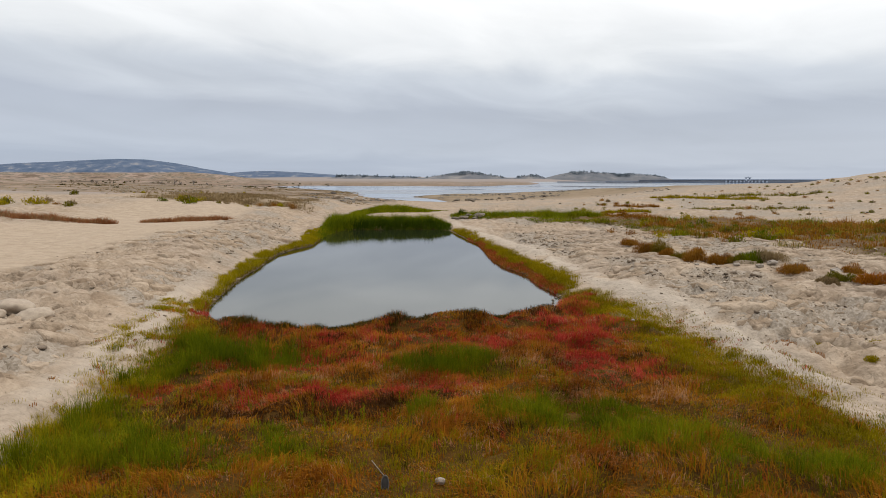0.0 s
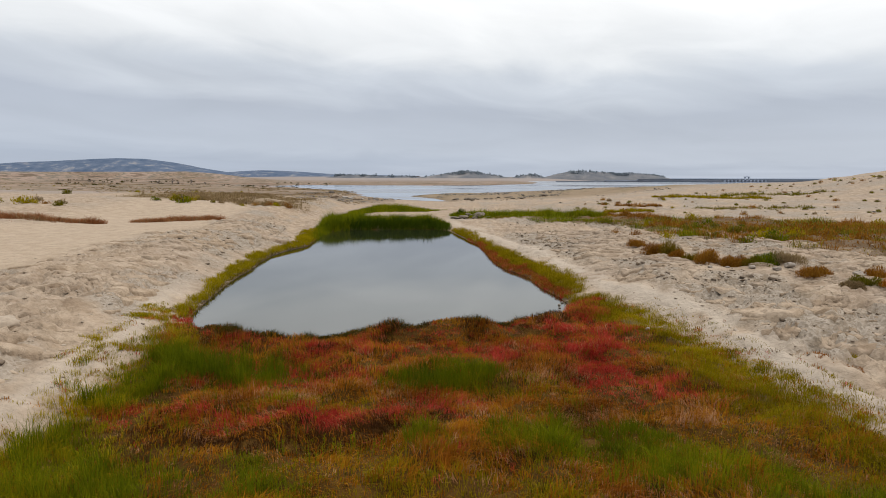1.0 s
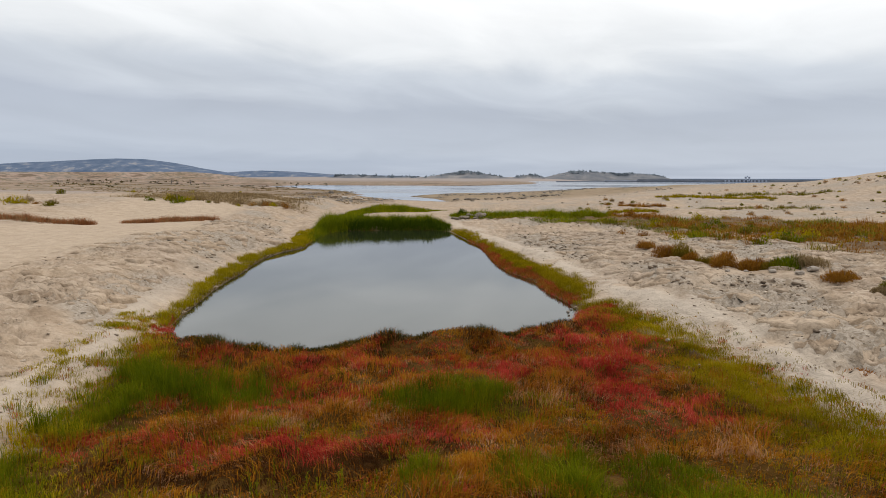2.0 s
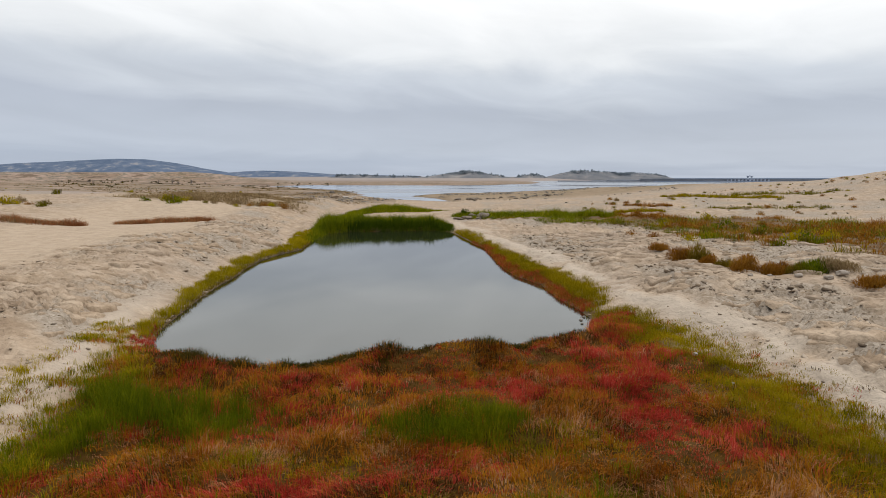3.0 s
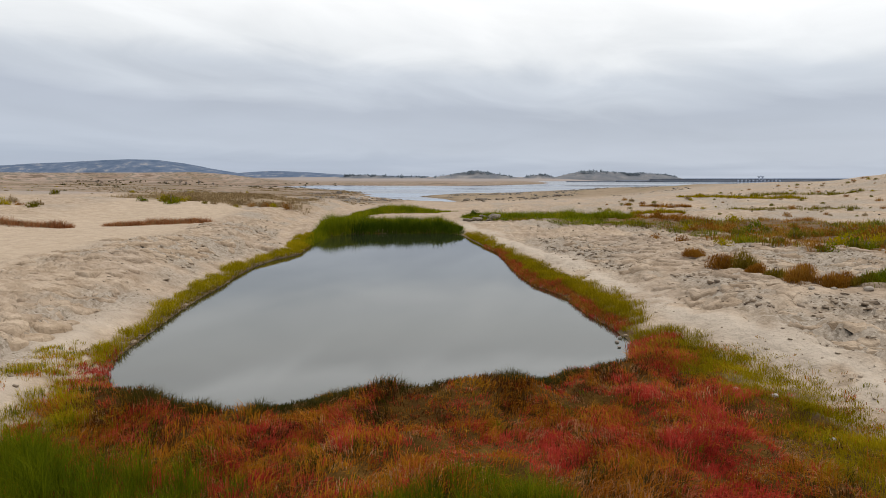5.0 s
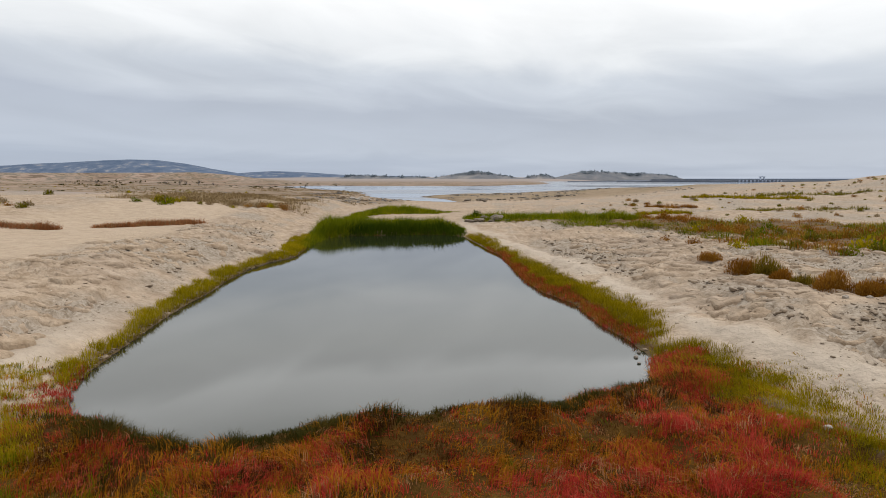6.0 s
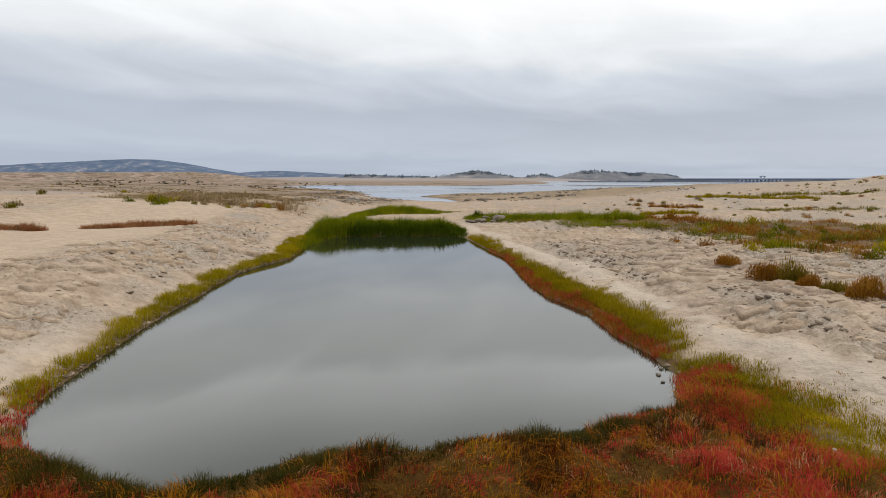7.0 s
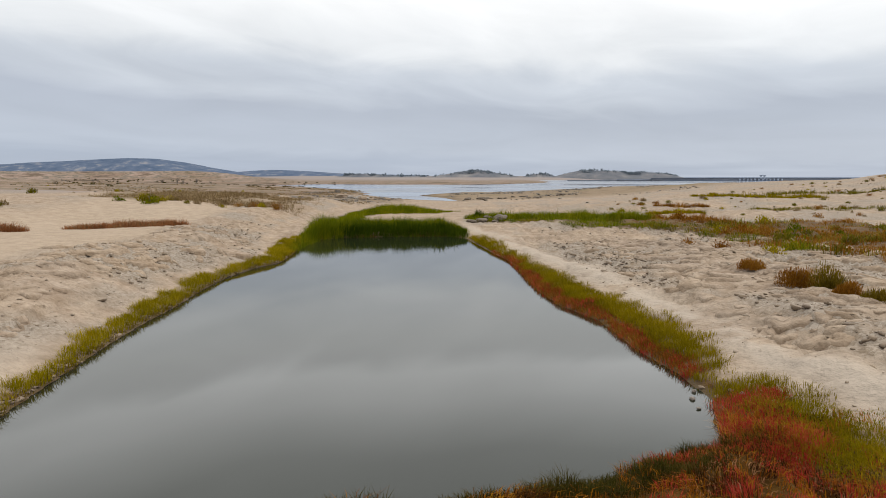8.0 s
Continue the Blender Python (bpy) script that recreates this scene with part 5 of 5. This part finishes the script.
for x0, x1, count, downhill, label in ((-18, -8, 1500, (0.75, -0.66), "worn rounded sand swells with broken lower lips"), (6, 19, 1700, (-0.6, -0.8), "worn sand swells and crusts stepping down the bank")):
    x, y, p = scatter(x0, x1, 9, 52, count)
    ok = (0.2 + p["worn"] > rng.uniform(0, 0.95, count)) & (p["warm"] < 0.5) & (p["berm"] < 0.35) & (np.maximum(p["ul"], p["ur"]) > 1.2) & (p["rubbly"] < 0.5)
    size = np.clip(0.5 * rng.lognormal(0, 0.55, ok.sum()), 0.18, 1.7) * (0.75 + 0.01 * y[ok])
    v, q = sand_swells(x[ok], y[ok], size, downhill, rng)
    thing("sand_swells", mesh_of("sand_swells", v, quads=q, smooth_faces=True), GROUND, label, "sand", kind="stuff")


CLOD = stone_material("sand_clod", (0.19, 0.142, 0.1), (0.32, 0.258, 0.19))
for x0, x1, count, label in ((-18, -7, 4500, "crumbled pale sand clods on the bank"), (4.5, 22, 6500, "crumbled pale sand clods and gravel on the bank")):
    x, y, p = scatter(x0, x1, 8, 66, count)
    ok = (p["sand"] * (1 - 0.9 * p["warm"]) * smooth(0.38, 0.6, fbm(x * 0.5, y * 0.5, 3, 131)) > rng.uniform(0, 1, count)) & (p["sd"] > 0.6)
    size = np.clip(0.042 * rng.lognormal(0, 0.6, ok.sum()), 0.02, 0.13) * (0.7 + 0.012 * y[ok])
    v, q = rubble(x[ok], y[ok], p["z"][ok] + size * 0.03, size, rng)
    thing("sand_clods", mesh_of("sand_clods", v, quads=q), CLOD, label, "clods", kind="stuff")
for x0, x1, y0, y1, count, big, label in ((-60, -14, 105, 260, 2600, 0.0024, "brown broken rock along the lake shore"), (-8, 60, 182, 300, 3600, 0.0017, "dark broken rock over a low spit"), (14, 90, 62, 150, 2000, 0.0011, "scattered small grey stones over the sand slope")):
    x, y, p = scatter(x0, x1, y0, y1, count)
    ok = (smooth(0.42, 0.62, fbm(x * 0.07, y * 0.05, 3, 133)) > rng.uniform(0, 1, count)) & (p["lk"] > 1)
    size = big * y[ok] * rng.lognormal(0, 0.5, ok.sum())
    v, q = rubble(x[ok], y[ok], p["z"][ok], size, rng)
    thing("broken_rock", mesh_of("broken_rock", v, quads=q), DARK_ROCK, label, "rocks", kind="stuff")


def boulder(name, x, y, sx_, sy_, sz_, mat, label, group, seed, sink=0.25):
    bm = bmesh.new()
    bmesh.ops.create_icosphere(bm, subdivisions=3 if name == "boulder" else 2, radius=1.0)
    off = Vector((seed * 3.1, seed * 1.7, seed * 0.9))
    for vert in bm.verts:
        n = noise.noise(vert.co * 0.9 + off) * 0.45 + abs(noise.noise(vert.co * 1.8 + off)) * 0.4 - 0.15
        vert.co *= 1 + n
        vert.co = Vector((vert.co.x * sx_ / 2, vert.co.y * sy_ / 2, vert.co.z * sz_ / 2))
    me = bpy.data.meshes.new(name)
    bm.to_mesh(me)
    bm.free()
    me.polygons.foreach_set("use_smooth", np.full(len(me.polygons), 71 <= seed < 80))
    ob = thing(name, me, mat, label, "rock", group)
    ob.location = (x, y, float(ground_z(x, y)[0]) + sz_ * (0.5 - sink))
    ob.rotation_euler.z = seed * 1.3
    return ob


ROUGH_STONE = stone_material("rough_stone", (0.08, 0.064, 0.05), (0.24, 0.2, 0.16))
OUT = "boulders where the reeds meet the sand"
for k, (x, y, a, b, c) in enumerate(((2.4, 72.0, 2.3, 1.4, 1.1), (0.6, 71.0, 1.6, 1.2, 0.8), (1.3, 73.6, 1.2, 1.0, 0.7), (-0.3, 70.5, 1.1, 0.8, 0.5), (3.3, 71.2, 1.0, 0.8, 0.55), (1.9, 70.6, 0.9, 0.7, 0.45))):
    boulder("boulder", x, y, a * 0.85, b * 0.85, c * 0.68, BROWN_ROCK, "grey-brown weathered boulder on sand beside green weeds", OUT, 11 + k)
for k, (x, y, a) in enumerate(((4.35, 24.9, 0.22), (4.6, 25.3, 0.28), (4.25, 24.5, 0.15), (4.9, 25.4, 0.3), (5.25, 24.5, 0.24), (5.0, 25.9, 0.2), (5.6, 23.0, 0.16), (4.5, 25.9, 0.34), (5.9, 21.2, 0.17), (6.2, 19.6, 0.15))):
    boulder("stone", x, y, a * 0.4, a * 0.3, a * 0.2, STONE, "small brownish-grey stone at the pond's edge", "stones at the pond's edge", 31 + k)
for k, (x, y, a) in enumerate(((10.6, 27.8, 0.35), (12.2, 27.6, 0.5), (13.6, 27.4, 0.7), (14.3, 27.0, 0.8), (14.0, 26.2, 0.6), (12.8, 26.8, 0.55), (15.2, 25.6, 0.7), (11.4, 28.0, 0.3), (16.4, 26.0, 0.8))):
    boulder("stone", x, y, a * 0.7, a * 0.55, a * 0.34, ROUGH_STONE, "rough grey-brown stone below the shrubs", "stones below the shrubs", 51 + k)
for k, (x, y, a) in enumerate(((-11.0, 16.9, 1.0), (-11.9, 17.3, 1.2), (-11.6, 16.0, 0.8), (-12.6, 16.4, 1.1))):
    boulder("boulder", x, y, a * 1.0, a * 0.8, a * 0.45, CLOD, "smooth half-buried sandy boulder in the sandy bank", "half-buried boulders", 71 + k, 0.4)
for k, (x, y, a) in enumerate(((4.12, 25.3, 0.26), (4.05, 24.75, 0.15), (4.3, 25.75, 0.2))):
    ob = boulder("stone", x, y, a * 0.55, a * 0.45, a * 0.36, DARK_ROCK, "dark wet stone standing in the shallow pond", "stones at the pond's edge", 81 + k)
    ob.location.z = 0.02
heap = np.random.default_rng(29)
for k in range(44):
    u = heap.uniform(0, 1)
    x, y = -38 + 14 * u + heap.normal(0, 1.4), 200 - 24 * u + heap.normal(0, 3.0)
    a = heap.uniform(1.0, 3.2)
    boulder("rock", x, y, a, a * 0.8, a * heap.uniform(0.35, 0.6), STONE if k % 3 else PALE_STONE, "weathered brown rock in a heap by the lake shore", "rocks by the lake shore", 101 + k, 0.3)
for k, (x, y, a) in enumerate(((5.5, 20.75, 0.15), (5.76, 19.65, 0.17), (5.29, 24.4, 0.16), (6.05, 18.2, 0.12), (5.0, 25.1, 0.13))):
    boulder("stone", x, y, a, a * 0.85, a * 0.6, PALE_STONE, "pale bare stone among thin grass", "pale stones in the grass", 161 + k, 0.15)
for k in range(26):
    u = heap.uniform(0, 1) ** 1.6
    a = heap.uniform(0.7, 2.0)
    boulder("rock", -2 + 32 * u + heap.normal(0, 1.5), 187 + 18 * u + heap.normal(0, 4), a, a * 0.8, a * heap.uniform(0.35, 0.55), BROWN_ROCK, "dark rock on a low muddy spit in the lake", "rocks on the spit", 201 + k, 0.25)
# ochre weeds on the sand by the track
for x, y, r, h, mat in ((8.9, 16.5, 0.55, 0.26, RUST), (9.5, 16.3, 0.4, 0.22, YELLOW), (9.2, 15.7, 0.4, 0.2, RUST), (10.6, 15.6, 0.35, 0.18, YELLOW), (9.9, 14.6, 0.3, 0.18, YELLOW)):
    put(shrub("ochre_weed", r, h, 700, mat, "low ochre weed clump on the sandy bank", "ochre weeds on the sand", int(x * 100), 0.012), x, y)
put(shrub("dead_weed", 0.28, 0.34, 420, STRAW, "pale pinkish dead weed in rusty grass", "", 777, 0.012), 4.98, 12.95)

# ---- old spade left in the grass ----
WOOD = stone_material("weathered_wood", (0.10, 0.08, 0.06), (0.24, 0.20, 0.16))
RIM = stone_material("worn_iron", (0.04, 0.034, 0.028), (0.12, 0.1, 0.08))
IRON = stone_material("dark_iron", (0.012, 0.011, 0.010), (0.035, 0.030, 0.026))


def rod(name, p0, p1, r0, r1, sides=8):
    p0, p1 = Vector(p0), Vector(p1)
    ax = (p1 - p0).normalized()
    side_v = ax.orthogonal().normalized()
    up_v = ax.cross(side_v)
    v = [tuple(p + (side_v * math.cos(2 * math.pi * i / sides) + up_v * math.sin(2 * math.pi * i / sides)) * r) for p, r in ((p0, r0), (p1, r1)) for i in range(sides)]
    q = [[i, (i + 1) % sides, sides + (i + 1) % sides, sides + i] for i in range(sides)]
    v += [tuple(p0), tuple(p1)]
    t = [[(i + 1) % sides, i, 2 * sides] for i in range(sides)] + [[sides + i, sides + (i + 1) % sides, 2 * sides + 1] for i in range(sides)]
    return mesh_of(name, v, tris=t, quads=q)


spade = tagged(new("old_spade"), "old spade with dark oval blade and pale wooden handle in grass", "spade")
spade.location = (-0.62, 9.35, float(ground_z(-0.62, 9.35)[0]))
part("handle", rod("handle", (-0.01, 0.02, 0.19), (-0.21, 0.07, 0.42), 0.009, 0.007), WOOD, spade, "pale weathered wooden handle")
bm = bmesh.new()
bmesh.ops.create_icosphere(bm, subdivisions=3, radius=1.0)
for vert in bm.verts:
    vert.co = Vector((vert.co.x * 0.055, vert.co.y * 0.022 + 0.02 * vert.co.z, vert.co.z * 0.12 + 0.09))
me = bpy.data.meshes.new("blade")
bm.to_mesh(me)
bm.free()
part("blade", me, IRON, spade, "dark rusted oval blade")
ring_v, ring_q = [], []
for i in range(24):
    a_ = 2 * math.pi * i / 24
    for j in range(6):
        b_ = 2 * math.pi * j / 6
        rr = 1 + 0.12 * math.cos(b_)
        ring_v.append((0.058 * rr * math.cos(a_), 0.02 * math.sin(a_) + 0.008 * math.sin(b_) - 0.012, 0.122 * rr * math.sin(a_) + 0.09))
    ring_q += [[6 * i + j, 6 * ((i + 1) % 24) + j, 6 * ((i + 1) % 24) + (j + 1) % 6, 6 * i + (j + 1) % 6] for j in range(6)]
part("rim", mesh_of("rim", ring_v, quads=ring_q, smooth_faces=True), RIM, spade, "dull worn rim of the blade")

boulder("stone", 0.2, 9.35, 0.19, 0.16, 0.14, ROUGH_STONE, "round grey cobble lying in the grass", "", 91, 0.0)

# ---- bare trees on the skyline ----
BARK = stone_material("grey_bark", (0.035, 0.03, 0.026), (0.09, 0.078, 0.068))


def bare_tree(x, y, tall, seed):
    """A leafless tree: a tapered trunk, forking limbs and a thin ragged crown of twigs."""
    r = np.random.default_rng(seed)
    top = tagged(new("bare_tree"), "dark leafless tree on the far sandy plain", "tree", "bare trees on the plain")
    part("trunk", rod("trunk", (0, 0, -0.3), (r.normal(0, 0.1) * tall, 0, 0.5 * tall), 0.06 * tall, 0.03 * tall), BARK, top)
    tips = []
    for k in range(6):
        a, lean, z0 = r.uniform(0, 6.28), r.uniform(0.35, 0.95), r.uniform(0.25, 0.5) * tall
        length = r.uniform(0.4, 0.62) * tall
        tip = (math.cos(a) * math.sin(lean) * length, math.sin(a) * math.sin(lean) * length, z0 + math.cos(lean) * length)
        part("limb", rod("limb", (0, 0, z0), tip, 0.022 * tall, 0.008 * tall, 5), BARK, top)
        tips.append(tip)
    tips = np.array(tips)[r.integers(0, 6, 140)] * r.uniform(0.55, 1.0, (140, 1))
    v, q, t = blades(tips[:, 0], tips[:, 1], tips[:, 2], 0.2 * tall * r.uniform(0.5, 1.2, 140), np.full(140, 0.02 * tall), r.uniform(0, 1.3, 140), r.uniform(0, 6.28, 140), 0.2, r)
    part("twigs", mesh_of("twigs", v, tris=t, quads=q), BARK, top)
    top.location = (x, y, float(ground_z(x, y)[0]))


for k, (bearing, far, tall) in enumerate(((-0.632, 400, 2.6), (-0.627, 396, 2.2), (-0.584, 420, 3.6), (-0.577, 424, 3.0), (-0.475, 430, 3.4), (-0.452, 436, 4.4), (-0.443, 430, 3.2), (-0.423, 440, 4.6), (-0.40, 450, 3.0))):
    bare_tree(bearing * far, far, tall, 900 + k)
